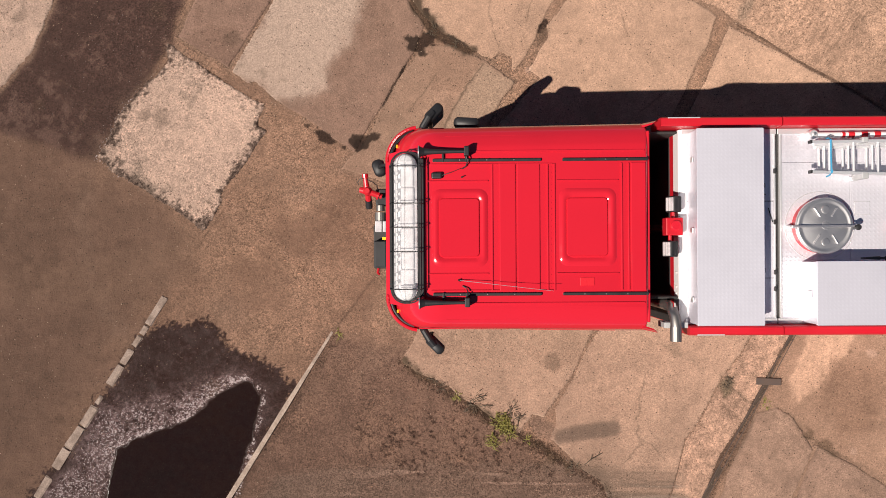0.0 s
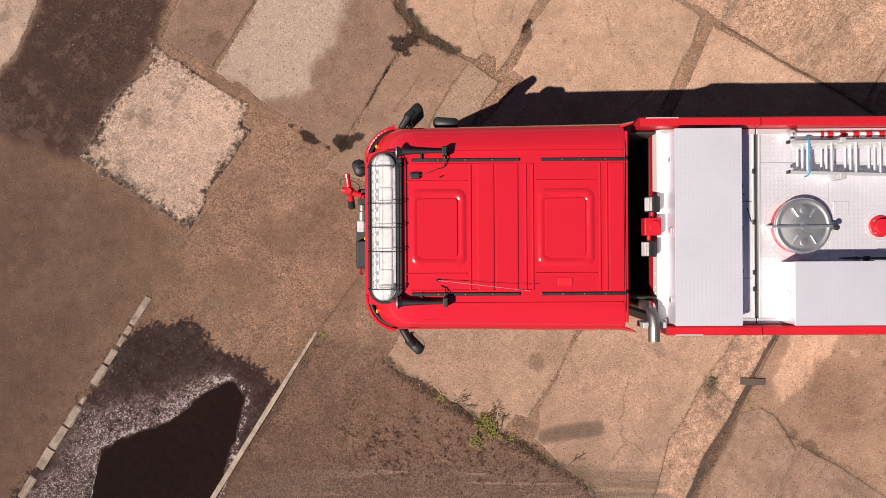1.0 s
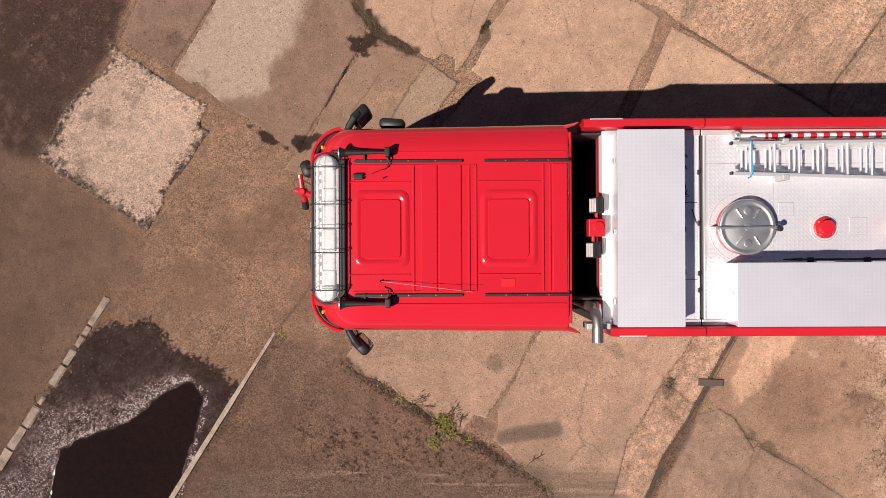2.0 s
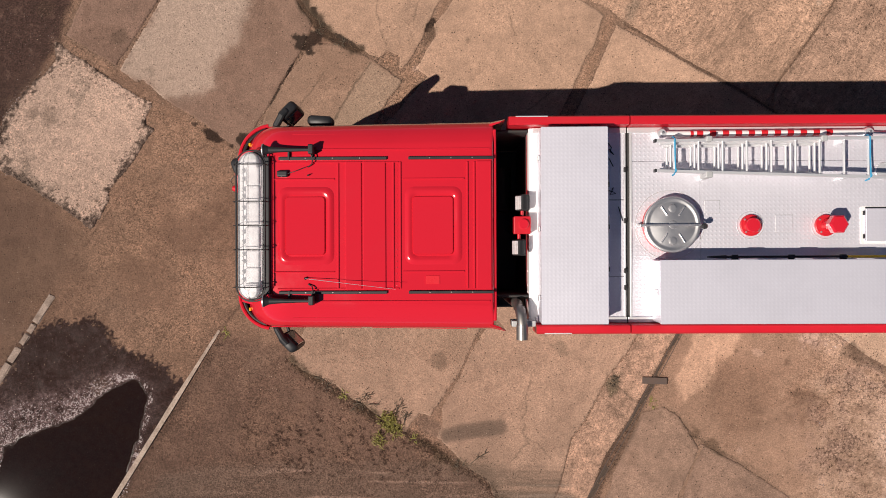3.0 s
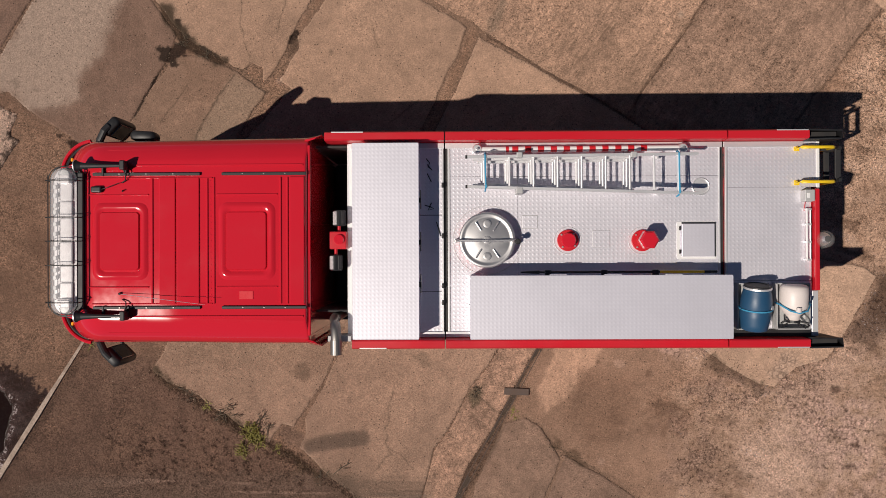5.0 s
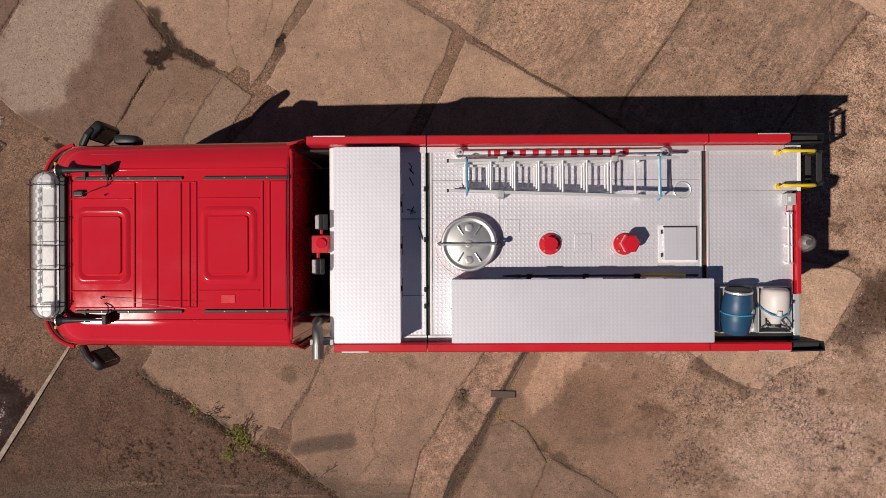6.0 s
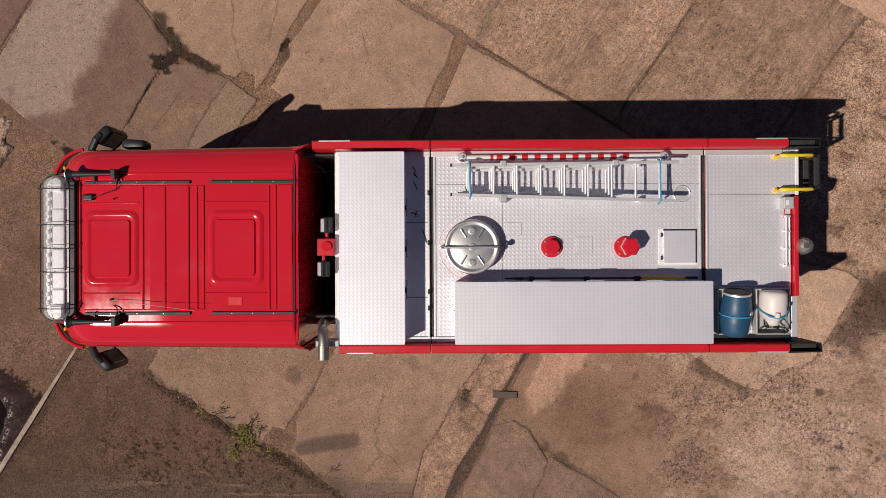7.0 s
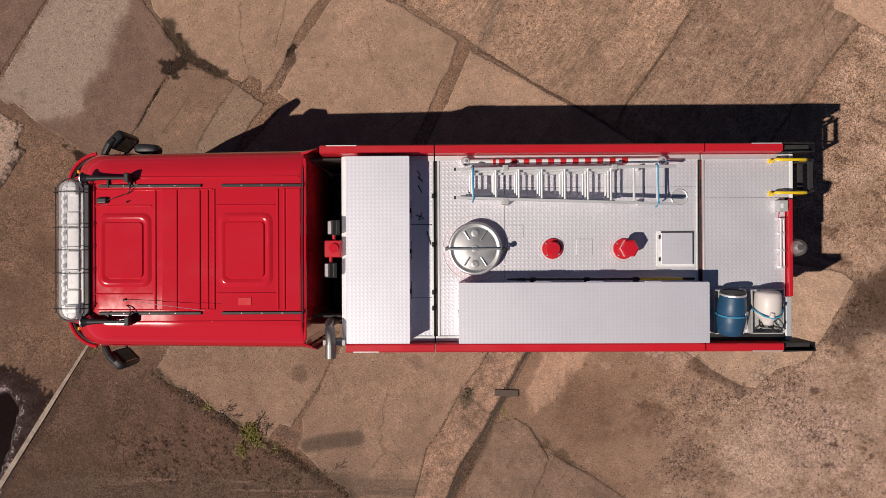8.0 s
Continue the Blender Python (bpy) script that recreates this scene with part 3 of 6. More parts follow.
slab([(9.76, -0.12), (10.51, -0.27), (10.71, -0.4), (10.4, -0.99), (10.1, -1.48), (9.96, -1.71), (9.47, -1.85), (9.29, -1.98), (9.12, -2.16), (8.89, -2.12), (8.62, -1.99), (8.01, -1.6), (7.5, -1.2), (8.0, 0.6)], (0.43, 0.325, 0.235), 0.15, raggedness=0.4, coarse_grain=0.06, chips=0.12)
# far corner
slab([(-6.39, 3.72), (-6.67, 2.95), (-7.21, 2.27), (-9, 2.1), (-9, 5.2), (-5.75, 5.2)], PALE, 0.2, raggedness=0.8, chips=0.45)
# crumbs and chips lie thicker on coarse ground, over the asphalt and along broken edges
SOIL = [(-0.71, -2.01), (-0.3, -2.32), (0.11, -2.57), (0.61, -2.88), (1.16, -3.19), (1.52, -3.36), (1.89, -3.63), (2.34, -3.85), (2.7, -4.3)]
DRAIN_DIRT = [(5.06, -2.2), (5.17, -2.2), (4.95, -2.56), (4.73, -3.11), (4.37, -3.74), (4.28, -3.94), (3.9, -4.9), (3.8, -4.9), (4.15, -3.94), (4.32, -3.47), (4.68, -2.93)]
off_slab = np.ones(X.shape, bool)
for s_ in SLABS:
    off_slab &= ~s_[1]
fleck += off_slab * (0.23 * cm + 0.16 * step(inside(dark_field), 0.1) + 0.10 * step(inside(south), 0.1) * (1 + cloud2))
fleck += 0.55 * np.exp(-(near(SOIL) / 0.13) ** 2) * step(veins + 0.5, 0.2) + 0.35 * step(inside(DRAIN_DIRT), 0.02)
fleck -= off_slab * 0.35 * step(inside([(-9, 1.6), (-7.2, 1.5), (-5.66, 1.0), (-4.02, -0.1), (-4.7, -1.1), (-7.2, -5.3), (-9, -5.3)]), 0.2)
pale_flake += off_slab * (0.26 * step(inside(dark_field), 0.1) + cm * np.clip(0.22 + 0.25 * crust + 0.15 * cloud2, 0, 0.5))
for x_, y_, rx_, ry_, more_ in ((8.7, -2.38, 0.5, 0.2, 0.40), (9.6, -2.02, 0.3, 0.22, 0.35), (7.9, -3.45, 0.55, 0.5, 0.30), (6.02, -2.56, 0.2, 0.16, 0.35), (10.3, -3.1, 0.5, 0.5, 0.22), (9.65, -2.55, 0.35, 0.25, 0.22), (10.75, -0.85, 0.4, 0.45, 0.3)):
    fleck += 0.5 * more_ * step(0.9 - np.hypot((X - x_) / rx_, (Y - y_) / ry_) + 0.5 * veins + 0.3 * spots, 0.25)
# pale flakes by the pool paint both froth and sun glints
pale_flake = np.maximum(pale_flake, np.where(inside(wet_zone) > -0.1, scum_glint * np.clip(0.60 + 0.15 * froth_glint + 0.12 * cloud2, 0, 0.8), 0))
pale_flake = np.maximum(pale_flake, (1 - step(wd, 0.008)) * step(wd + 0.075 + 0.05 * froth_glint, 0.02) * np.clip(0.85 + 0.5 * spots, 0.2, 1.0) * (X < -2.9))
fleck, pale_flake = np.where(wd > 0, 0, fleck), np.where(wd > 0, 0, pale_flake)

# cracks, the tyre smear and moss lines run over slabs and asphalt alike
def window(x0, x1, y0, y1, margin=0.35):
    """The part of the grid round a box."""
    a, b = np.searchsorted(gx, (x0 - margin, x1 + margin))
    c, d = np.searchsorted(gy, (y0 - margin, y1 + margin))
    return slice(c, max(d, c + 1)), slice(a, max(b, a + 1))


def paint_all(win, mask, colour, amount):
    """Stains the sheet and every slab in one window, but not the water."""
    a = (np.clip(mask, 0, 1) * amount * (wd[win] < -0.02))[..., None]
    if not a.size:
        return
    tint[win] = tint[win] * (1 - a) + np.array(colour) * a
    for s in SLABS:
        s[2][win] = s[2][win] * (1 - a) + np.array(colour) * a


def stroke(points, width, colour, amount, wobble=0.03, broken=0.0):
    xs, ys = [p[0] for p in points], [p[1] for p in points]
    win = window(min(xs), max(xs), min(ys), max(ys))
    thin = width < 0.022
    wx_, wy_ = (X[win] + wobble * spots[win], Y[win] + wobble * rough_edge[win]) if thin else (X[win], Y[win])
    d2 = np.full(wx_.shape, 1e9)
    for (ax, ay), (bx, by) in zip(points, points[1:]):
        ex_, ey_ = bx - ax, by - ay
        t = np.clip(((wx_ - ax) * ex_ + (wy_ - ay) * ey_) / (ex_ * ex_ + ey_ * ey_), 0, 1)
        d2 = np.minimum(d2, (wx_ - ax - t * ex_) ** 2 + (wy_ - ay - t * ey_) ** 2)
    d = np.sqrt(d2) + (0 if thin else wobble) * rough_edge[win]
    m = step(width - d, min(width * 0.3, 0.014)) * (step((cloud2 + spots)[win] + 0.5 - broken, 0.2) if broken else 1.0)
    paint_all(win, m, colour, amount)


for b_ in BLOTS:
    paint_all((slice(None), slice(None)), blot_mask(*b_), (0.030, 0.018, 0.013), 0.93)
m_ = step(inside(band) + ragged, 0.05)
slab_paint(11, m_, (0.22, 0.15, 0.108), 0.85)
slab_paint(12, m_, (0.24, 0.16, 0.115), 0.6)
# old tyre arcs on the asphalt
for cx_, cy_, r_, w_ in ((-2.35, -0.55, 1.25, 0.12), (-2.2, -0.5, 1.62, 0.10), (-3.0, 0.2, 2.9, 0.13)):
    m_ = step(w_ - np.abs(np.hypot(X - cx_, Y - cy_) - r_) + 0.05 * rough_edge, 0.05) * step(cloud2 + 0.1, 0.2) * (wz < 0)
    paint(m_, (0.26, 0.19, 0.14), 0.35)
win_ = window(1.2, 1.75, -3.3, -2.8)
paint_all(win_, step(inside([(1.25, -3.01), (1.36, -2.84), (1.7, -3.0), (1.61, -3.23), (1.43, -3.18)], X[win_], Y[win_]) + 0.2 * ragged[win_], 0.01), (0.24, 0.17, 0.125), 0.9)
win_ = window(3.8, 5.2, -5.0, -2.1)
paint_all(win_, step(inside(DRAIN_DIRT, X[win_], Y[win_]) + 0.6 * ragged[win_], 0.02), (0.13, 0.088, 0.062), 0.85)
stroke([(0.52, 2.73), (0.30, 2.41), (0.07, 2.05), (-0.11, 1.69)], 0.012, (0.12, 0.085, 0.06), 0.7, 0.03)
stroke([(0.60, 4.1), (0.61, 3.5), (0.74, 2.95)], 0.010, (0.16, 0.11, 0.08), 0.6, 0.04)
stroke([(3.1, -2.3), (2.95, -2.9), (3.05, -3.3), (2.8, -3.6)], 0.010, (0.17, 0.12, 0.085), 0.6, 0.05)
stroke([(3.05, -3.2), (3.45, -3.55)], 0.010, (0.17, 0.12, 0.085), 0.6, 0.05)
stroke([(3.40, -1.70), (3.68, -1.86), (4.0, -2.05)], 0.06, (0.22, 0.155, 0.11), 0.55, 0.06, 0.4)
stroke([(1.78, -3.18), (2.62, -3.04)], 0.115, (0.17, 0.118, 0.09), 0.8, 0.02)
stroke(SOIL, 0.07, (0.085, 0.06, 0.036), 0.9, 0.07, 0.1)
stroke([(-0.62, 3.78), (-0.48, 3.55), (-0.25, 3.25), (0.0, 3.06), (0.3, 2.92)], 0.085, (0.075, 0.05, 0.032), 0.92, 0.07)
stroke([(4.36, -2.38), (4.44, -2.22)], 0.09, (0.10, 0.085, 0.05), 0.7, 0.08)
stroke([(4.42, -2.36), (4.78, -2.64)], 0.012, (0.13, 0.09, 0.065), 0.8, 0.02)
stroke([(0.8, -3.62), (1.6, -3.62)], 0.05, (0.11, 0.08, 0.055), 0.5, 0.08, 0.5)
stroke([(1.50, 3.26), (1.38, 3.06)], 0.07, (0.13, 0.092, 0.066), 0.75, 0.04)
stroke([(4.53, 3.36), (5.19, 2.97), (5.68, 2.68), (6.36, 2.32), (6.9, 2.0)], 0.018, (0.09, 0.06, 0.042), 0.8, 0.02)
stroke([(8.03, 4.03), (7.69, 3.49), (7.42, 3.08), (7.02, 2.54), (6.89, 2.31)], 0.018, (0.09, 0.06, 0.042), 0.75, 0.025)
stroke([(10.78, 3.82), (10.29, 3.19), (9.94, 2.69), (9.76, 2.51), (9.3, 1.8)], 0.02, (0.10, 0.066, 0.046), 0.7, 0.03)
stroke([(4.86, 4.1), (4.61, 3.48)], 0.10, (0.24, 0.18, 0.135), 0.55, 0.06)
stroke([(5.35, -2.83), (5.58, -3.05), (5.81, -3.23), (6.12, -3.41)], 0.06, (0.11, 0.078, 0.05), 0.75, 0.07, 0.2)
stroke([(6.1, -3.40), (6.57, -3.64), (6.84, -3.82)], 0.02, (0.15, 0.105, 0.075), 0.6, 0.03, 0.2)
for x_, y_ in ((9.1, -2.6), (9.5, -2.55), (9.8, -2.75), (9.6, -3.1), (9.95, -3.2), (10.1, -2.9)):
    stroke([(x_ + 0.10 * math.cos(radians(a_)), y_ + 0.07 * math.sin(radians(a_))) for a_ in range(0, 330, 30)], 0.009, (0.12, 0.08, 0.055), 0.7, 0.02)
stroke([(8.15, -1.75), (8.45, -1.98), (8.85, -2.2)], 0.10, (0.10, 0.07, 0.05), 0.7, 0.1, 0.2)
stroke([(-0.72, -3.05), (-0.50, -2.70)], 0.05, (0.25, 0.165, 0.115), 0.5, 0.01)
stroke([(-4.60, -1.12), (-6.62, -4.30)], 0.05, (0.075, 0.048, 0.036), 0.6, 0.08, 0.3)
stroke([(-1.80, -1.60), (-4.0, -5.15)], 0.07, (0.09, 0.058, 0.043), 0.7, 0.06, 0.2)
stroke([(-1.82, -1.50), (-1.2, -0.7), (-0.95, -0.3)], 0.018, (0.13, 0.09, 0.065), 0.6, 0.01)
# drip marks, footmarks and fine hairline cracks
rnd_ = np.random.RandomState(3)
for _ in range(26):
    x_, y_ = rnd_.uniform(GX0, GX1), rnd_.uniform(GY0, GY1)
    a_, l_ = rnd_.choice([57, -32, 20, 80]) + rnd_.uniform(-25, 25), rnd_.uniform(0.25, 0.9)
    c_, s_ = math.cos(radians(a_)), math.sin(radians(a_))
    stroke([(x_, y_), (x_ + l_ * c_ * 0.5, y_ + l_ * s_ * 0.5 + rnd_.uniform(-0.06, 0.06)), (x_ + l_ * c_, y_ + l_ * s_)], 0.008, (0.13, 0.088, 0.06), 0.55, 0.02)
for _ in range(30):
    x_, y_, r_ = rnd_.uniform(GX0, GX1), rnd_.uniform(GY0, GY1), rnd_.uniform(0.03, 0.14)
    win_ = window(x_ - r_, x_ + r_, y_ - r_, y_ + r_, 0.2)
    m_ = step(1 - np.hypot((X[win_] - x_) / r_, (Y[win_] - y_) / (r_ * rnd_.uniform(0.6, 1.3))) + 0.5 * rough_edge[win_], 0.12)
    paint_all(win_, m_, (0.12, 0.08, 0.055) if rnd_.rand() < 0.7 else (0.55, 0.42, 0.33), 0.42)
# mud scuffed along the yard by skidding tyres, and dark crumbs trodden into the asphalt
win_ = window(-2.2, 3.9, -5.3, -3.4, 0.3)
streak = fbm(4.0, 71, 4, sx=7.0, sy=0.35)
m_ = step(-3.62 - Y[win_] + 0.05 * rough_edge[win_] + 0.05 * streak[win_], 0.015) * step(3.75 - X[win_] + 0.2 * rough_edge[win_], 0.04) * step(X[win_] + 1.9, 0.3)
paint_all(win_, m_ * np.clip(0.75 + 0.7 * streak[win_], 0, 1), (0.19, 0.132, 0.098), 0.85)
paint_all(win_, m_ * step(-3.62 + 0.08 - Y[win_], 0.01) * step(streak[win_] - 0.42, 0.05), (0.40, 0.30, 0.235), 0.5)
win_ = window(-1.9, 2.2, -4.2, -2.2, 0.3)
m_ = step(inside([(-1.5, -2.9), (-0.2, -2.75), (0.9, -3.2), (1.9, -3.75), (1.6, -4.0), (-1.4, -3.9)], X[win_], Y[win_]) + 0.15 * rough_edge[win_], 0.1)
crumbs = fbm(16.0, 73, 3, sx=1.6, sy=0.8, turn=-30)
paint_all(win_, m_ * step(crumbs[win_] + 0.4 * cloud2[win_] - 0.45, 0.04), (0.09, 0.056, 0.04), 0.6)
fleck[win_] += 0.36 * m_ * np.clip(0.5 + crumbs[win_], 0, 1)
# dried mud crust, cracked into small plates


def plates(x, y, size, seed):
    """Distance from the joint between jittered cells, in metres."""
    u, v = x / size, y / size
    iu, iv = np.floor(u).astype(int), np.floor(v).astype(int)
    f1, f2 = np.full(x.shape, 9.0), np.full(x.shape, 9.0)
    jit = np.random.RandomState(seed).rand(64, 64, 2)
    for du in (-1, 0, 1):
        for dv in (-1, 0, 1):
            j = jit[(iu + du) % 64, (iv + dv) % 64]
            d = np.hypot(iu + du + j[..., 0] - u, iv + dv + j[..., 1] - v)
            f2 = np.minimum(f2, np.maximum(f1, d))
            f1 = np.minimum(f1, d)
    return (f2 - f1) * size * 0.5


for x_, y_, rx_, ry_, size_, light_ in ((10.15, -2.95, 0.62, 0.55, 0.075, 1.0), (9.45, -1.95, 0.45, 0.26, 0.07, 0.35), (9.65, -2.45, 0.3, 0.22, 0.13, 0.4), (10.7, -3.75, 0.5, 0.35, 0.08, 0.7), (7.7, -3.2, 0.45, 0.5, 0.05, 0.25), (8.3, -2.2, 0.5, 0.2, 0.05, 0.2), (7.65, -1.68, 0.32, 0.20, 0.13, 0.6)):
    win_ = window(x_ - rx_, x_ + rx_, y_ - ry_, y_ + ry_, 0.3)
    m_ = step(1 - np.hypot((X[win_] - x_) / rx_, (Y[win_] - y_) / ry_) + 0.5 * rough_edge[win_] + 0.3 * veins[win_], 0.12)
    paint_all(win_, m_ * np.clip(0.6 + spots[win_], 0, 1), (0.60, 0.46, 0.385), light_)
    e_ = plates(X[win_] + 0.03 * spots[win_], Y[win_] + 0.03 * rough_edge[win_], size_, 5)
    paint_all(win_, m_ * step(0.006 - e_, 0.003) * step(spots[win_] + 0.8 * veins[win_] + 0.02, 0.1), (0.10, 0.062, 0.045), 0.85)
for x_, y_, r_ in ((10.36, -3.09, 0.06), (10.29, -3.41, 0.07), (10.24, -2.52, 0.04), (11.0, -3.25, 0.07), (10.1, -2.22, 0.06)):
    win_ = window(x_ - r_, x_ + r_, y_ - r_, y_ + r_, 0.3)
    paint_all(win_, step(1 - np.hypot((X[win_] - x_) / r_, (Y[win_] - y_) / (0.7 * r_)) + 1.0 * rough_edge[win_] + 0.9 * spots[win_], 0.15), (0.085, 0.05, 0.035), 0.75)
# the open drain slot beside the narrow kerb slab
slot = 0.018 + near([(5.62, -1.2), (5.37, -1.62), (5.05, -2.2), (4.66, -2.93), (4.30, -3.47), (4.13, -3.94), (3.62, -5.2)])
paint(step(0.055 - slot, 0.01), (0.10, 0.07, 0.052), 0.9)
for d_, m_, c_, l_ in SLABS:
    height = np.where(d_ > -0.05, np.minimum(height, -0.006 + 0.004 * rough_edge), height)
tint *= (1 + 0.12 * spots + 0.10 * cloud2)[..., None] * (1.11, 0.985, 0.965)
grit = np.where(wd > 0, 0.1, grit * (0.85 + 0.5 * marble))
grit = np.clip(grit, 0.05, 1)
height += (0.004 * spots + 0.006 * cloud) * (wetness < 0.9)


def sheet(name, keep, xs, ys, zs, tints, wets, grits, skirt=0.0):
    """A mesh of the grid cells in keep, with its stains as attributes; a skirt is tinted darker at its foot."""
    rows_, cols_ = zs.shape
    ids = np.arange(rows_ * cols_).reshape(rows_, cols_)
    q = np.stack([ids[:-1, :-1], ids[:-1, 1:], ids[1:, 1:], ids[1:, :-1]], -1)[keep]
    used = np.unique(q)
    remap = np.full(rows_ * cols_, -1)
    remap[used] = np.arange(len(used))
    q = remap[q]
    co = np.stack([xs.ravel()[used], ys.ravel()[used], zs.ravel()[used]], -1)
    tc, wc, gc = tints.reshape(-1, 3)[used], wets.ravel()[used], grits.ravel()[used]
    if skirt:
        e = np.concatenate([q[:, [0, 1]], q[:, [1, 2]], q[:, [2, 3]], q[:, [3, 0]]])
        have = set(map(tuple, e.tolist()))
        rim_ = np.array([p for p in have if (p[1], p[0]) not in have])
        lower = {v: len(co) + i for i, v in enumerate(np.unique(rim_))}
        order = list(lower)
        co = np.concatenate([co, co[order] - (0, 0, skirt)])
        # the skirt's lower rim gets 0.7 of the edge colour
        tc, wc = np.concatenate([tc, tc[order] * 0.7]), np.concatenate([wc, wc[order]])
        gc = np.concatenate([gc, gc[order]])
        q = np.concatenate([q, [[b, a, lower[a], lower[b]] for a, b in rim_.tolist()]])
    me = bpy.data.meshes.new(name)
    me.vertices.add(len(co))
    me.vertices.foreach_set("co", co.ravel())
    me.loops.add(q.size)
    me.loops.foreach_set("vertex_index", q.ravel().astype(np.int32))
    me.polygons.add(len(q))
    me.polygons.foreach_set("loop_start", np.arange(0, q.size, 4, dtype=np.int32))
    me.update(calc_edges=True)
    a = me.attributes.new("tint", 'FLOAT_COLOR', 'POINT')
    a.data.foreach_set("color", np.concatenate([tc, np.ones((len(tc), 1))], 1).ravel().astype(np.float32))
    for extra, full in (("fleck", fleck), ("pale", pale_flake)):
        values = (full if full.shape == zs.shape else np.pad(full, 3, mode='edge')).ravel()[used]
        values = np.concatenate([values, np.zeros(len(co) - len(used))])
        me.attributes.new(extra, 'FLOAT', 'POINT').data.foreach_set("value", values.astype(np.float32))
    b = me.attributes.new("wet", 'FLOAT', 'POINT')
    b.data.foreach_set("value", wc.astype(np.float32))
    g = me.attributes.new("grit", 'FLOAT', 'POINT')
    g.data.foreach_set("value", gc.astype(np.float32))
    me.materials.append(GROUND)
    me.validate()
    return new(name, me)


# the sheet, with coarse margins out to the horizon
ex = np.concatenate([[-400, -60, -12], gx, [16, 70, 400]])
ey = np.concatenate([[-400, -60, -9], gy, [9, 60, 400]])
EX, EY = np.meshgrid(ex, ey)
pad = lambda a: np.pad(a, ((3, 3), (3, 3)) + ((0, 0),) * (a.ndim - 2), mode='edge')
outer = np.ones((len(ey), len(ex)), bool)
outer[3:-3, 3:-3] = False
sheet_tint = pad(np.clip(tint, 0.008, 0.9))
sheet_tint[outer] = (0.22, 0.145, 0.105)
ground = sheet("ground", np.ones((len(ey) - 1, len(ex) - 1), bool), EX, EY, pad(height), sheet_tint, np.where(outer, 0, pad(wetness)), pad(grit))
tagged(ground, "worn brown asphalt and concrete yard with a puddle", "ground", kind="structure")
for k, (d_, m_, c_, groove_) in enumerate(SLABS):
    cells = m_[:-1, :-1] & m_[1:, :-1] & m_[:-1, 1:] & m_[1:, 1:]
    # draw the rim cells out to the slab's true edge
    gyd, gxd = np.gradient(d_, CELL)
    norm = np.maximum(np.hypot(gxd, gyd), 0.3)
    shift = np.where((d_ > 0) & (d_ < CELL * 1.2), -d_ / norm, 0)
    inner = np.zeros(X.shape, bool)
    inner[1:-1, 1:-1] = cells[:-1, :-1] & cells[1:, :-1] & cells[:-1, 1:] & cells[1:, 1:]
    shift = np.where(inner, 0, shift)
    tilt = 0.0015 * (X - X[m_].mean()) * (1 if k % 2 else -1)
    z_ = 0.004 + 0.002 * spots + np.clip(tilt, -0.004, 0.004) - 0.008 * np.exp(-np.maximum(d_, 0) / 0.02)
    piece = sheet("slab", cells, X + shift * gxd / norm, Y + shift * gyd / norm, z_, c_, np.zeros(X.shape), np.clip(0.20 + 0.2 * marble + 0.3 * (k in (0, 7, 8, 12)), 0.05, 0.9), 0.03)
    piece.parent = ground
    if groove_:
        piece.data.materials[0] = GROOVED

# ---- the fire truck; its own x runs to the rear, y across, z up ----
TRUCK = pose(2.5, 0.05, 0, 0, 0, 0.7)
DECK = 2.82
truck = thing("fire_truck", TRUCK, "red double-cab fire truck with silver tread-plate roof on worn concrete", "fire truck")
part("chassis", block(-3.1, 5.6, -0.45, -0.35, 0.72, 1.0, 0.01, bm=block(-3.1, 5.6, 0.35, 0.45, 0.72, 1.0, 0.01)), CHASSIS, truck)
part("axle", rod((-2.35, -1.0, 0.52), (-2.35, 1.0, 0.52), 0.08), CHASSIS, truck)
part("axle", rod((3.3, -1.0, 0.52), (3.3, 1.0, 0.52), 0.1), CHASSIS, truck)
for wx, wy in ((-2.35, 1.03), (-2.35, -1.03), (3.3, 1.0), (3.3, -1.0)):
    m = Matrix.Translation((wx, wy, 0.52)) @ pose(0, 0, 0, 90 if wy > 0 else -90)
    w = part("wheel", lathe([(0.0, -0.02), (0.12, -0.05), (0.14, -0.02), (0.30, 0.04), (0.31, 0.12), (0.0, 0.1)], m, 28), DULL_STEEL, truck)
    part("tyre", lathe([(0.30, -0.14), (0.47, -0.15), (0.515, -0.11), (0.52, 0.0), (0.515, 0.11), (0.47, 0.15), (0.30, 0.14)], m, 40), RUBBER, w)


# cab: rounded front corners, a roof that curls down to the sides
def flared(bm):
    """The cab's sides spread a little towards the rear."""
    for v in bm.verts:
        v.co.y *= 1 + 0.013 * max(v.co.x + 2.4, 0)
    return bm


def cab_outline(xf, xr, w, rf, z, rr=0.03):
    out = []
    for cx, cy, r, a in ((xr - rr, w - rr, rr, 0), (xf + rf, w - rf, rf, 90), (xf + rf, -w + rf, rf, 180), (xr - rr, -w + rr, rr, 270)):
        n = 8
        for k in range(n + 1):
            t = radians(a + 90 * k / n)
            out.append((cx + r * math.cos(t), cy + r * math.sin(t), z))
    return out


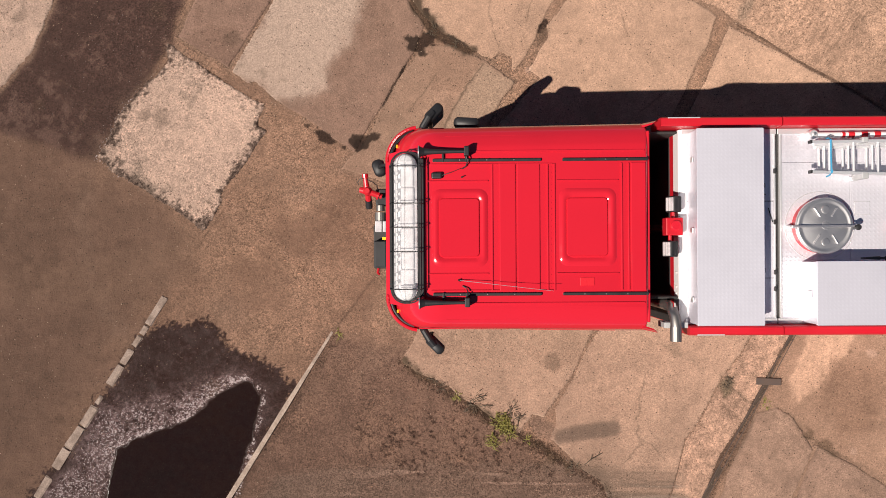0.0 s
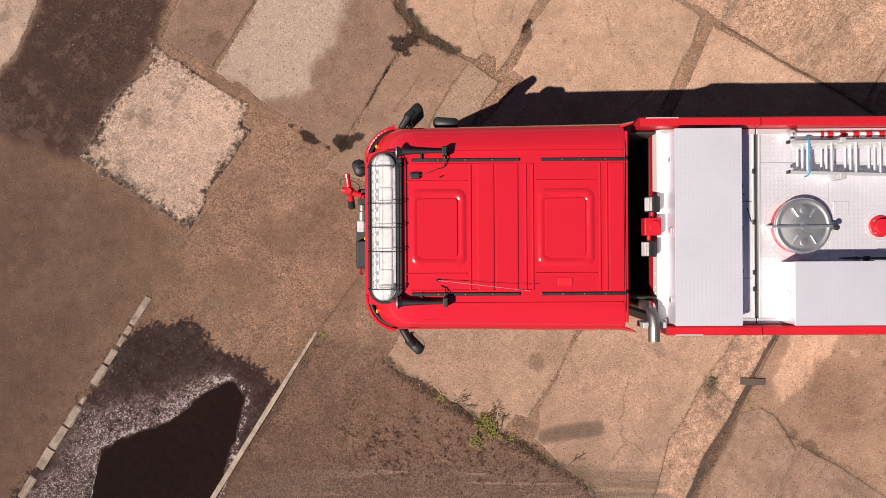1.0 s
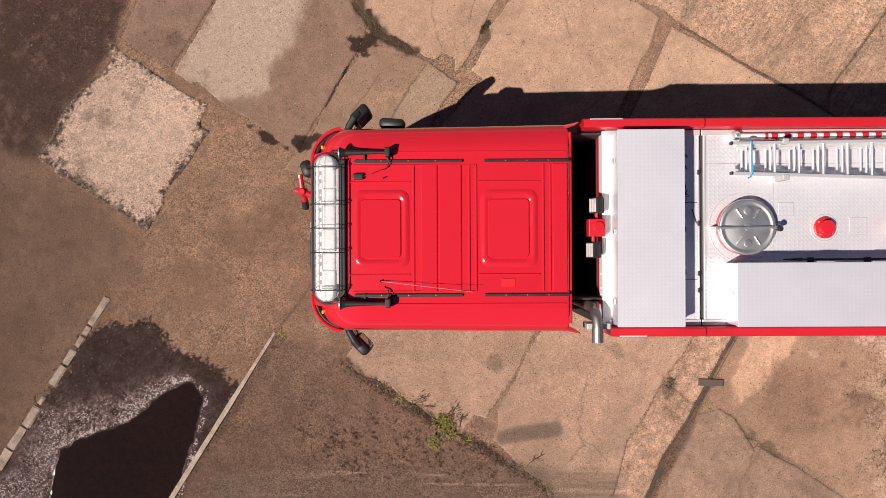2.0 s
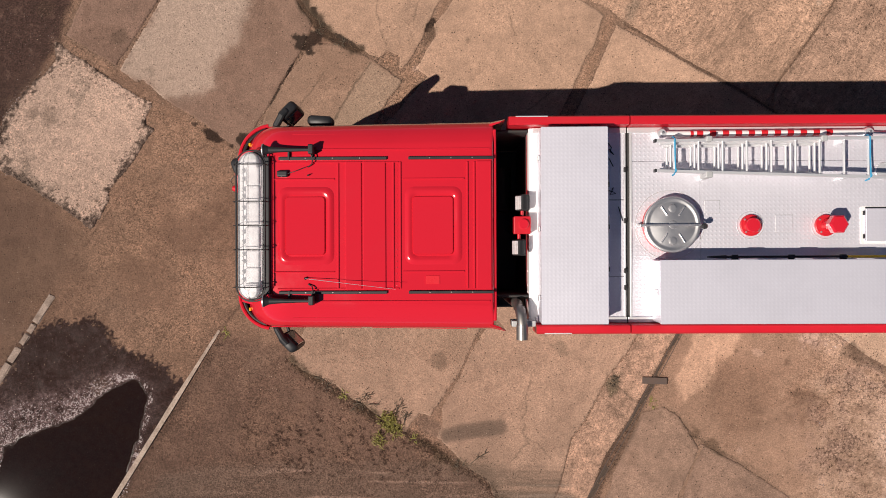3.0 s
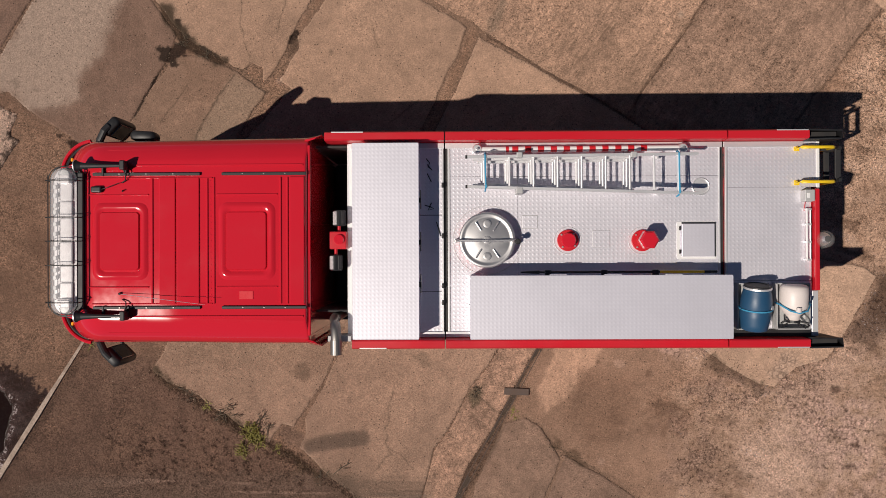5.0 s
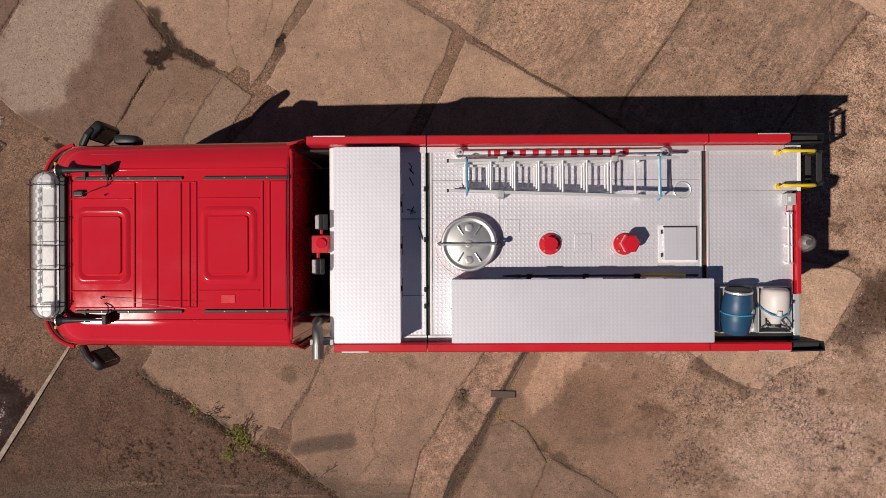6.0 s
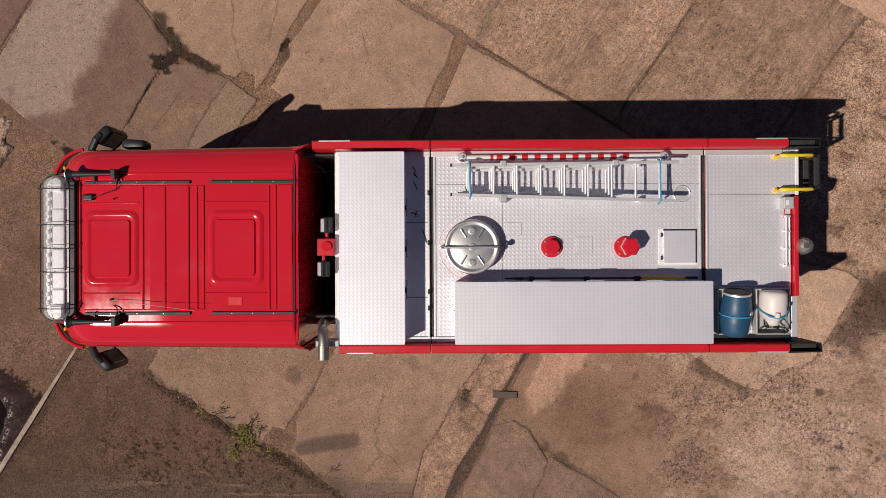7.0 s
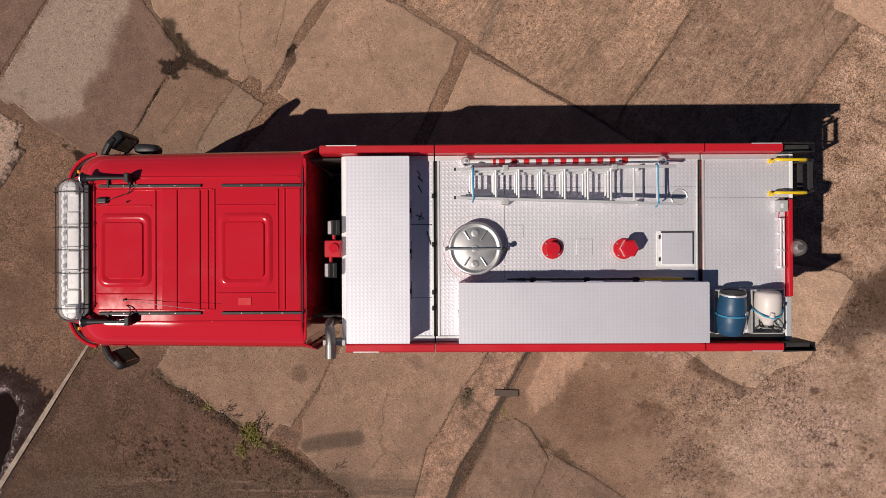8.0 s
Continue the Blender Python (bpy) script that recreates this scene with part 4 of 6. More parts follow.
cab = part("cab", flared(loft([cab_outline(*p) for p in (
    (-3.34, -0.20, 1.14, 0.20, 0.75), (-3.36, -0.19, 1.19, 0.24, 1.10), (-3.34, -0.19, 1.21, 0.26, 1.8), (-3.26, -0.19, 1.21, 0.28, 2.4),
    (-3.14, -0.19, 1.205, 0.30, 2.75), (-3.06, -0.19, 1.195, 0.31, 2.88), (-2.98, -0.19, 1.165, 0.32, 2.97), (-2.92, -0.195, 1.10, 0.32, 3.03),
    (-2.86, -0.20, 1.02, 0.30, 3.065), (-2.83, -0.21, 0.96, 0.28, 3.09), (-2.80, -0.22, 0.92, 0.26, 3.10))])), RED, truck, smooth=True)
cab.data.set_sharp_from_angle(angle=radians(38))
ROOF = 3.10
part("rear_wall", block(-0.20, -0.165, -1.12, 1.12, 0.9, 3.06, 0.012), RED, cab)
for sy in (1, -1):
    # flared corner panels behind the cab
    part("corner_fairing", loft([[(-0.24, sy * 1.215, z), (-0.24, sy * 1.195, z), (-0.06, sy * 1.235, z), (-0.05, sy * 1.255, z)] for z in (1.0, 2.2, 2.94)]
                                + [[(-0.24, sy * 1.19, 3.0), (-0.24, sy * 1.16, 2.99), (-0.12, sy * 1.20, 3.0), (-0.10, sy * 1.22, 3.01)]]), RED, cab)
    for x0, x1 in ((-2.98, -1.78), (-1.66, -0.50)):
        door = part("door", flared(block(x0, x1, sy * 1.212 - 0.008, sy * 1.212 + 0.008, 0.95, 2.72, 0.006)), RED, cab)
        part("window", flared(block(x0 + 0.12, x1 - 0.1, sy * 1.222 - 0.004, sy * 1.222 + 0.004, 1.85, 2.6, 0.003)), SCREEN, door)
        part("handle", flared(block(x1 - 0.22, x1 - 0.06, sy * 1.235 - 0.012, sy * 1.235 + 0.012, 1.62, 1.66, 0.008)), BLACK, door)
    # curved front deflector with its dark gap and amber marker
    arc = [(-2.85 - 0.425 * math.sin(radians(a)), sy * (0.82 + 0.415 * math.cos(radians(a)))) for a in range(16, 90, 6)]
    part("corner_deflector", loft([[(x, y, 1.5) for x, y in arc] + [(x * 0.985 - 0.02, y * 0.975, 1.5) for x, y in arc[::-1]],
                                   [(x, y, 2.70) for x, y in arc] + [(x * 0.985 - 0.02, y * 0.975, 2.70) for x, y in arc[::-1]]]), RED, cab)
    part("marker_lamp", block(-3.15, -3.122, sy * 1.0 - 0.022, sy * 1.0 + 0.022, 2.70, 2.755, 0.01), AMBER, cab, "small amber marker lamp")
    part("deflector_gap", tube([(-2.85 - 0.372 * math.sin(radians(a)), sy * (0.82 + 0.375 * math.cos(radians(a))), 2.72) for a in range(14, 92, 6)], 0.02, 8), BLACK, cab)
    part("deflector_lip", tube([(-2.85 - 0.412 * math.sin(radians(a)), sy * (0.82 + 0.415 * math.cos(radians(a))), 2.735) for a in range(8, 96, 6)], 0.022, 8), RED, cab)
part("windscreen", loft([cab_outline(-3.345, -2.6, 1.15, 0.26, 1.72), cab_outline(-3.285, -2.6, 1.15, 0.28, 2.35), cab_outline(-3.20, -2.6, 1.13, 0.28, 2.66)]), SCREEN, cab, smooth=True)
part("grille", block(-3.385, -3.33, -0.8, 0.8, 0.95, 1.55, 0.02), BLACK, cab)
part("sun_visor", loft([[(-3.28, -0.9, 2.70), (-3.28, 0.9, 2.70), (-3.02, 0.95, 2.84), (-3.02, -0.95, 2.84)], [(-3.28, -0.9, 2.72), (-3.28, 0.9, 2.72), (-3.02, 0.95, 2.87), (-3.02, -0.95, 2.87)]]), RED, cab)


def frame_ridge(x0, x1, y0, y1, r, w, h, z):
    """A raised rounded frame pressed into sheet metal."""
    return loft([[(x, y, z - 0.004) for x, y in rounded(x0, x1, y0, y1, r)], [(x, y, z + h) for x, y in rounded(x0 + w * 0.35, x1 - w * 0.35, y0 + w * 0.35, y1 - w * 0.35, r * 0.85)],
                 [(x, y, z + h) for x, y in rounded(x0 + w * 0.65, x1 - w * 0.65, y0 + w * 0.65, y1 - w * 0.65, r * 0.75)], [(x, y, z - 0.004) for x, y in rounded(x0 + w, x1 - w, y0 + w, y1 - w, r * 0.55)]], cap=(False, False))


for hx0, hx1 in ((-2.72, -2.05), (-1.24, -0.56)):
    hatch = part("roof_hatch", frame_ridge(hx0, hx1, -0.465, 0.455, 0.11, 0.11, 0.022, ROOF), RED, cab, smooth=True)
    x0, x1 = hx0 + 0.09, hx1 - 0.105
    part("hatch_panel", loft([[(x, y, ROOF - 0.003) for x, y in rounded(x0, x1, -0.345, 0.34, 0.04)], [(x, y, ROOF + 0.022) for x, y in rounded(x0 + 0.014, x1 - 0.012, -0.333, 0.328, 0.035)]]), RED, hatch)
# pressed ribs across and along the roof skin
for x in (-2.79, -2.01, -1.365, -1.285, -0.505, -0.425):
    part("roof_rib", block(x - 0.011, x + 0.011, -0.74, 0.74, ROOF - 0.004, ROOF + 0.015, 0.008), RED, cab)
for x0, x1 in ((-1.925, -1.735), (-1.72, -1.455)):
    part("roof_panel", block(x0, x1, -0.745, 0.745, ROOF - 0.006, ROOF + 0.017, 0.010), RED, cab)
part("roof_panel", block(-0.40, -0.225, -0.745, 0.745, ROOF - 0.006, ROOF + 0.016, 0.010), RED, cab)
for sy in (1, -1):
    for y, x0, x1, w in ((0.885, -2.74, -0.24, 0.010), (0.735, -2.72, -1.30, 0.007), (0.54, -2.76, -2.05, 0.008), (0.54, -1.26, -0.54, 0.008)):
        part("roof_rib", block(x0, x1, sy * y - w, sy * y + w, ROOF - 0.004, ROOF + 0.014, 0.006), RED, cab)
    part("side_crease", loft([[(-2.62, sy * 0.985, 3.066), (-2.66, sy * 0.97, 3.078), (-2.62, sy * 0.955, 3.084)], [(-0.24, sy * 0.985, 3.070), (-0.24, sy * 0.97, 3.092), (-0.24, sy * 0.955, 3.088)]]), RED, cab)
    part("side_crease", loft([[(-2.55, sy * 1.09, 3.018), (-2.55, sy * 1.075, 3.045), (-2.55, sy * 1.06, 3.04)], [(-0.24, sy * 1.09, 3.022), (-0.24, sy * 1.075, 3.05), (-0.24, sy * 1.06, 3.044)]]), RED, cab)
    for x0, x1 in ((-2.70, -1.44), (-1.19, -0.20)):
        rail = part("roof_rail", block(x0, x1, sy * 0.78 - 0.017, sy * 0.78 + 0.017, ROOF - 0.004, ROOF + 0.028, 0.006), BLACK, cab, "black ribbed roof rail")
        for k in range(1, 4):
            xx = x0 + (x1 - x0) * k / 4
            part("screw", rod((xx, sy * 0.78, ROOF + 0.027), (xx, sy * 0.78, ROOF + 0.033), 0.008, 8), DULL_STEEL, rail)
    # air horn on its bracket
    hy, hz = sy * 0.87, ROOF + 0.10
    horn = part("air_horn", lathe([(0.066, 0.0), (0.070, 0.006), (0.056, 0.03), (0.040, 0.07), (0.036, 0.11), (0.030, 0.18), (0.024, 0.30), (0.020, 0.44), (0.020, 0.54)],
                                  Matrix.Translation((-2.86, hy, hz)) @ pose(0, 0, 0, 0, 90, 0), 24), BLACK, truck, "black trumpet air horn")
    part("bell_rim", lathe([(0.062, -0.004), (0.072, -0.004), (0.072, 0.008), (0.062, 0.008)], Matrix.Translation((-2.86, hy, hz)) @ pose(0, 0, 0, 0, 90, 0), 24), STEEL, horn)
    part("horn_head", block(-2.335, -2.275, hy - 0.05, hy + 0.06, ROOF + 0.02, ROOF + 0.15, 0.012), BLACK, horn)
    for x in (-2.58, -2.31):
        part("bracket", block(x - 0.012, x + 0.012, sy * 0.82 - 0.06, sy * 0.82 + 0.06, ROOF - 0.002, ROOF + 0.035, 0.005, bm=block(x - 0.012, x + 0.012, hy - 0.012, hy + 0.012, ROOF, hz, 0.004)), BLACK, horn)
    part("air_hose", tube([(-2.31, hy - sy * 0.05, ROOF + 0.08), (-2.29, hy - sy * 0.10, ROOF + 0.07), (-2.31, hy - sy * 0.16, ROOF + 0.03), (-2.36, hy - sy * 0.19, ROOF + 0.012)], 0.007, 8), BLACK, horn)

rivet_bm = lathe([(0.006, 0.0), (0.0055, 0.004), (0.0, 0.005)], None, 6)
rivet_mesh = part("rivet", rivet_bm, RED, cab)
rivet_mesh.location = (-2.765, -0.70, ROOF)
for x in (-2.765, -1.325):
    for k in range(1 if x == -2.765 else 0, 21):
        o = new("rivet", rivet_mesh.data)
        o.parent = cab
        o.location = (x, -0.70 + 0.07 * k, ROOF)
base = part("antenna_base", block(-2.715, -2.59, 0.565, 0.64, ROOF - 0.003, ROOF + 0.05, 0.018, 3), BLACK, truck, "small black antenna housing")
part("cable", tube([(-2.60, 0.60, ROOF + 0.03), (-2.50, 0.63, ROOF + 0.05), (-2.38, 0.68, ROOF + 0.03)], 0.004, 6), BLACK, base)
part("antenna_stub", rod((-2.36, 0.585, ROOF - 0.003), (-2.34, 0.59, ROOF + 0.05), 0.012, 8, 0.003), BLACK, truck)
whip = part("whip_antenna", rod((-2.40, -0.615, ROOF - 0.003), (-2.385, -0.617, ROOF + 0.03), 0.014, 10), BLACK, truck, "thin whip antenna leaning back")
part("whip", rod((-2.39, -0.616, ROOF + 0.03), (-1.33, -0.735, ROOF + 0.20), 0.0035, 6, 0.002), STEEL, whip)
part("filler_patch", block(-0.99, -0.83, -0.685, -0.59, ROOF + 0.002, ROOF + 0.0075, 0.002), surface("faded_red", (0.66, 0.02, 0.032), 0.3), cab, "faded repair patch")

# light bar with clear cover and wire guard
bar = part("light_bar", loft([[(x, y, z) for x, y in rounded(-3.175 + i, -2.825 - i, -0.865 + i, 0.865 - i, 0.165 - i)] for i, z in ((0.02, 3.02), (0.0, 3.03), (0.0, 3.10), (0.01, 3.11))]), BLACK, truck, "light bar with clear cover and black wire guard")
part("reflector_tray", loft([[(x, y, z) for x, y in rounded(-3.148, -2.88, -0.845, 0.845, 0.13)] for z in (3.105, 3.125)]), LAMP_WHITE, bar)
rnd = random.Random(4)
for k, (y0, y1) in enumerate(((0.47, 0.69), (0.285, 0.465), (0.01, 0.27), (-0.27, -0.01), (-0.48, -0.285), (-0.70, -0.485))):
    part("lamp_module", block(-3.08, -2.92, y0, y1, 3.12, 3.15 + 0.008 * (k % 2), 0.015), LAMP_WHITE, bar)
    for j in range(2):
        yy = y0 + (y1 - y0) * (0.28 + 0.44 * j)
        part("flash_tube", rod((-3.125, yy, 3.13), (-3.125, yy, 3.175), 0.024, 12), GREY, bar)
for y in (0.77, -0.77):
    part("beacon", lathe([(0.07, 0.0), (0.075, 0.05), (0.06, 0.075), (0.0, 0.08)], Matrix.Translation((-3.0, y, 3.12)), 20), GREY, bar)
for y in (0.72, -0.72):
    part("lamp_module", block(-3.07, -2.93, y - 0.05, y + 0.05, 3.12, 3.21, 0.01), LAMP_WHITE, bar)
cover = part("clear_cover", loft([[(x, y, z) for x, y in rounded(-3.155 + i, -2.872 - i, -0.855 + i, 0.855 - i, 0.141 - i * 0.9, 8)] for i, z in ((0.0, 3.11), (0.005, 3.20), (0.02, 3.235), (0.06, 3.255), (0.12, 3.26))]), CLEAR, bar, smooth=True)
cover.visible_shadow = False
for i, z, r in ((-0.012, 3.13, 0.008), (0.005, 3.22, 0.006)):
    part("guard_loop", tube([(x, y, z) for x, y in rounded(-3.175 + i, -2.825 - i, -0.865 + i, 0.865 - i, 0.165, 8)], r, 6, closed=True), BLACK, bar)
for y in (0.70, 0.275, 0.0, -0.28, -0.71):
    part("guard_wire", tube([(-3.20, y, 3.10), (-3.19, y, 3.24), (-3.15, y, 3.27), (-2.85, y, 3.27), (-2.82, y, 3.24), (-2.818, y, 3.10)], 0.006, 6), BLACK, bar)
for x in (-3.145, -2.855):
    part("guard_wire", rod((x, -0.76, 3.268), (x, 0.76, 3.268), 0.005, 6), BLACK, bar)
# black rear guard, made solid and wide to include the bar's shadow band
part("rear_guard_shadow", block(-2.868, -2.800, -0.80, 0.80, 3.04, 3.15, 0.012), BLACK, bar)
part("front_guard", tube([(-3.17, -0.74, 2.96), (-3.195, -0.72, 3.0), (-3.195, 0.74, 3.0), (-3.17, 0.76, 2.96)], 0.018, 8), BLACK, bar)
part("mounting_beam", block(-2.86, -2.825, -0.78, 0.78, 3.04, 3.10, 0.01), BLACK, bar)
for y in (0.6, -0.6):
    part("mounting_foot", block(-3.05, -2.80, y - 0.04, y + 0.04, 2.90, 3.04, 0.01), BLACK, bar)


# mirrors
def mirror_head(name, cx, cy, cz, yaw, w, h, d):
    m = Matrix.Translation((cx, cy, cz)) @ pose(0, 0, 0, 0, 0, yaw)
    b = loft([[(x, y, z) for x, y in rounded(-d / 2 * k, d / 2 * k, -w / 2 * k, w / 2 * k, d * 0.42 * k)] for k, z in ((0.75, -h / 2), (0.97, -h / 2 + 0.03), (1, 0), (0.97, h / 2 - 0.03), (0.72, h / 2))])
    b.transform(m)
    g = block(d / 2 - 0.012, d / 2 + 0.004, -w / 2 + 0.035, w / 2 - 0.035, -h / 2 + 0.2 * h, h / 2 - 0.15 * h, 0.01)
    g.transform(m)
    ob = part(name, b, BLACK, truck, "black mirror housing", smooth=True)
    part("mirror_glass", g, MIRROR, ob)
    return ob


for sy in (1, -1):
    mir = mirror_head("door_mirror", -2.69, sy * 1.42, 2.46, -45 * sy, 0.27, 0.52, 0.13)
    part("mirror_arm", tube([(-2.86, sy * 1.17, 2.62), (-2.82, sy * 1.25, 2.69), (-2.75, sy * 1.36, 2.72), (-2.70, sy * 1.42, 2.70)], 0.045, 12), BLACK, mir)
    part("lower_arm", tube([(-2.86, sy * 1.20, 2.10), (-2.80, sy * 1.34, 2.12), (-2.72, sy * 1.42, 2.16), (-2.70, sy * 1.42, 2.22)], 0.022, 10), BLACK, mir)
wide = mirror_head("kerb_mirror", -2.29, 1.295, 2.62, 86, 0.32, 0.2, 0.12)
part("mirror_arm", rod((-2.29, 1.16, 2.66), (-2.29, 1.28, 2.66), 0.025), BLACK, wide)
front_mirror = mirror_head("front_mirror", -3.40, 0.79, 2.28, 20, 0.22, 0.16, 0.16)
part("mirror_arm", tube([(-3.40, 0.79, 2.34), (-3.34, 0.80, 2.5), (-3.18, 0.80, 2.62)], 0.02), BLACK, front_mirror)

# bumper with pump fittings and winch
bumper = part("bumper", loft([cab_outline(-3.42, -2.9, 1.2, 0.28, z) for z in (0.5, 0.55, 0.98, 1.03)]), RED, truck)
winch = part("winch", block(-3.60, -3.36, -0.52, 0.10, 1.0, 1.12, 0.02), CHASSIS, truck, "dark winch with cable drum on the bumper")
part("drum", rod((-3.49, 0.0, 1.2), (-3.49, 0.28, 1.2), 0.08, 18), DULL_STEEL, winch)
part("control_box", block(-3.58, -3.40, -0.50, -0.12, 1.10, 1.26, 0.02), BLACK, winch)
part("solenoid", block(-3.56, -3.46, 0.0, 0.16, 1.22, 1.30, 0.015), LAMP_WHITE, winch)
part("solenoid", block(-3.45, -3.40, 0.0, 0.16, 1.22, 1.29, 0.015), LAMP_WHITE, winch)
part("warning_label", block(-3.46, -3.40, -0.11, -0.07, 1.26, 1.272, 0.002), YELLOW, winch)
part("hook", tube([(-3.53, -0.52, 1.12), (-3.54, -0.58, 1.14), (-3.52, -0.60, 1.1)], 0.018), DARK_RED, winch)
part("fairlead", rod((-3.49, 0.30, 1.2), (-3.49, 0.38, 1.2), 0.06, 14), DULL_STEEL, winch)
monitor = part("front_monitor", block(-3.56, -3.36, 0.38, 0.62, 1.0, 1.22, 0.03), BLACK, truck, "small red water monitor on the bumper")
part("monitor_body", lathe([(0.05, 0.0), (0.07, 0.05), (0.06, 0.12), (0.035, 0.16)], Matrix.Translation((-3.66, 0.58, 1.22)), 18), DARK_RED, monitor)
part("monitor_base", rod((-3.66, 0.58, 1.05), (-3.66, 0.58, 1.24), 0.045, 14), BLACK, monitor)
part("barrel", rod((-3.64, 0.57, 1.3), (-3.46, 0.50, 1.28), 0.05, 14, 0.036), DARK_RED, monitor)
part("flange", rod((-3.52, 0.525, 1.285), (-3.50, 0.517, 1.283), 0.065, 16), DARK_RED, monitor)
part("valve_handle", block(-3.50, -3.40, 0.55, 0.60, 1.28, 1.34, 0.012), BLACK, monitor)
part("nozzle", rod((-3.67, 0.60, 1.3), (-3.69, 0.79, 1.34), 0.045, 14, 0.03), DARK_RED, monitor)
part("nozzle_tip", rod((-3.69, 0.77, 1.335), (-3.692, 0.82, 1.345), 0.042, 14), DARK_RED, monitor)
part("elbow", rod((-3.66, 0.58, 1.3), (-3.77, 0.60, 1.28), 0.06, 14, 0.04), DARK_RED, monitor)
part("riser", rod((-3.66, 0.40, 1.12), (-3.66, 0.56, 1.26), 0.045, 12), DARK_RED, monitor)
part("tie_cable", tube([(-3.78, 0.66, 1.3), (-3.80, 0.70, 1.32), (-3.76, 0.75, 1.34), (-3.70, 0.76, 1.36), (-3.58, 0.70, 1.34), (-3.53, 0.66, 1.3), (-3.52, 0.58, 1.24)], 0.006, 6), BLACK, monitor)
part("black_valve", rod((-3.66, 0.36, 1.1), (-3.66, 0.46, 1.18), 0.05, 12), BLACK, monitor)

# ---- body ----
body = part("body", block(0.27, 5.86, -1.20, 1.20, 0.55, 2.70, 0.01), DARK_RED, truck)
for sy in (1, -1):
    for x0, x1 in ((0.45, 2.2), (2.32, 4.1), (4.22, 5.7)):
        shutter = part("roller_shutter", block(x0, x1, sy * 1.205 - 0.01, sy * 1.205 + 0.01, 0.9, 2.55, 0.004), ALU, body, "silver roller shutter")
        for k in range(16):
            part("slat", block(x0 + 0.02, x1 - 0.02, sy * 1.216 - 0.008, sy * 1.216 + 0.008, 0.93 + k * 0.1, 1.02 + k * 0.1, 0.006, 1), ALU, shutter)
    part("side_skirt", block(0.3, 5.8, sy * 1.2 - 0.015, sy * 1.2 + 0.015, 0.5, 0.86, 0.01), DARK_RED, body)
# roof deck of separate tread plates with open joints
part("roof_floor", block(0.27, 5.86, -1.2, 1.2, 2.69, DECK - 0.03, 0.0), CHASSIS, body)
for x0, x1, y0, y1 in ((0.25, 1.375, -1.165, 0.30), (0.25, 1.375, 0.306, 1.165), (1.475, 2.288, -1.165, 0.76), (1.475, 2.288, 0.764, 1.165), (2.292, 4.69, -1.165, 0.76), (2.292, 4.69, 0.764, 1.165),
                       (4.80, 5.80, -0.50, 0.618), (4.80, 5.86, 0.622, 1.165), (4.80, 5.80, -1.165, -0.504)):
    part("deck_plate", block(x0, x1, y0, y1, DECK - 0.03, DECK, 0.0015, 1), PLATE, body)
for x0, x1 in ((1.377, 1.397), (1.447, 1.473), (4.692, 4.712), (4.772, 4.798)):
    part("edge_strip", block(x0, x1, -1.165, 1.165, DECK - 0.06, DECK + 0.012, 0.003), ALU, body)
part("red_joint_strip", block(4.756, 4.770, -1.165, 1.165, DECK - 0.10, DECK - 0.03, 0.002), DARK_RED, body)
part("front_apron", block(0.252, 0.345, -1.16, 1.16, DECK + 0.001, DECK + 0.006, 0.002), WHITE, body)
part("front_fascia", block(0.237, 0.252, -1.16, 1.16, 2.63, DECK + 0.004, 0.004), WHITE, body)
part("front_upstand", block(0.245, 0.269, -1.16, 1.16, 2.46, 2.63, 0.006), DARK_RED, body)
part("front_bulkhead", block(0.242, 0.269, -1.18, 1.18, 0.6, 2.46, 0.004), CHASSIS, body)
for y in (-0.55, -0.72, -0.80):
    part("front_marker", block(0.225, 0.236, y - 0.012, y + 0.012, 2.72, 2.75, 0.003), CREAM, body)
# side rails in three lengths with chamfered tops
for sy, cuts in ((1, ((-0.01, 1.405), (1.42, 4.735), (4.75, 5.70))), (-1, ((0.31, 1.405), (1.42, 4.735), (4.75, 5.70)))):
    for k, (x0, x1) in enumerate(cuts):
        prof = [(1.285, 2.55), (1.285, 2.975), (1.270, 3.0), (1.195, 3.0), (1.18, 2.985), (1.17, 2.80), (1.17, 2.55)]
        part("side_rail", loft([[(x0, sy * y, z) for y, z in prof], [(x1, sy * y, z) for y, z in prof]]), DARK_RED, body)
        if sy > 0 or k < 2:
            part("inner_channel", block(max(x0, 0.28), x1, min(sy * 1.166, sy * 1.10), max(sy * 1.166, sy * 1.10), DECK + 0.002, DECK + 0.02, 0.004), ALU, body)
    for x0, x1 in ((0.07, 0.45) if sy > 0 else (0.40, 0.72), (5.32, 5.69)):
        part("reflective_strip", block(x0, x1, sy * 1.277 - 0.007, sy * 1.277 + 0.007, 2.972, 3.0, 0.003), ALU, body)


def locker(name, x0, x1, y0, y1, z1, label):
    ob = part(name, block(x0, x1, y0, y1, DECK, z1 - 0.02, 0.004), PLATE_BOX, truck, label)
    part("lid", loft([[(x, y, z) for x, y in rounded(x0 - 0.008 + i, x1 + 0.008 - i, y0 - 0.008 + i, y1 + 0.008 - i, 0.012, 3)] for i, z in ((0, z1 - 0.045), (0, z1 - 0.003), (0.003, z1))]), PLATE_BOX, ob)
    return ob


cross_locker = locker("cross_locker", 0.35, 1.105, -1.145, 1.115, 3.18, "wide tread-plate roof locker")
for y in (0.46, -0.03, -0.52):
    part("hinge", block(1.105, 1.135, y - 0.03, y + 0.03, 3.10, 3.15, 0.006), BLACK, cross_locker)
    part("gas_strut", rod((1.13, y - 0.10, 3.08), (1.13, y + 0.12, 3.11), 0.008, 8), DULL_STEEL, cross_locker)
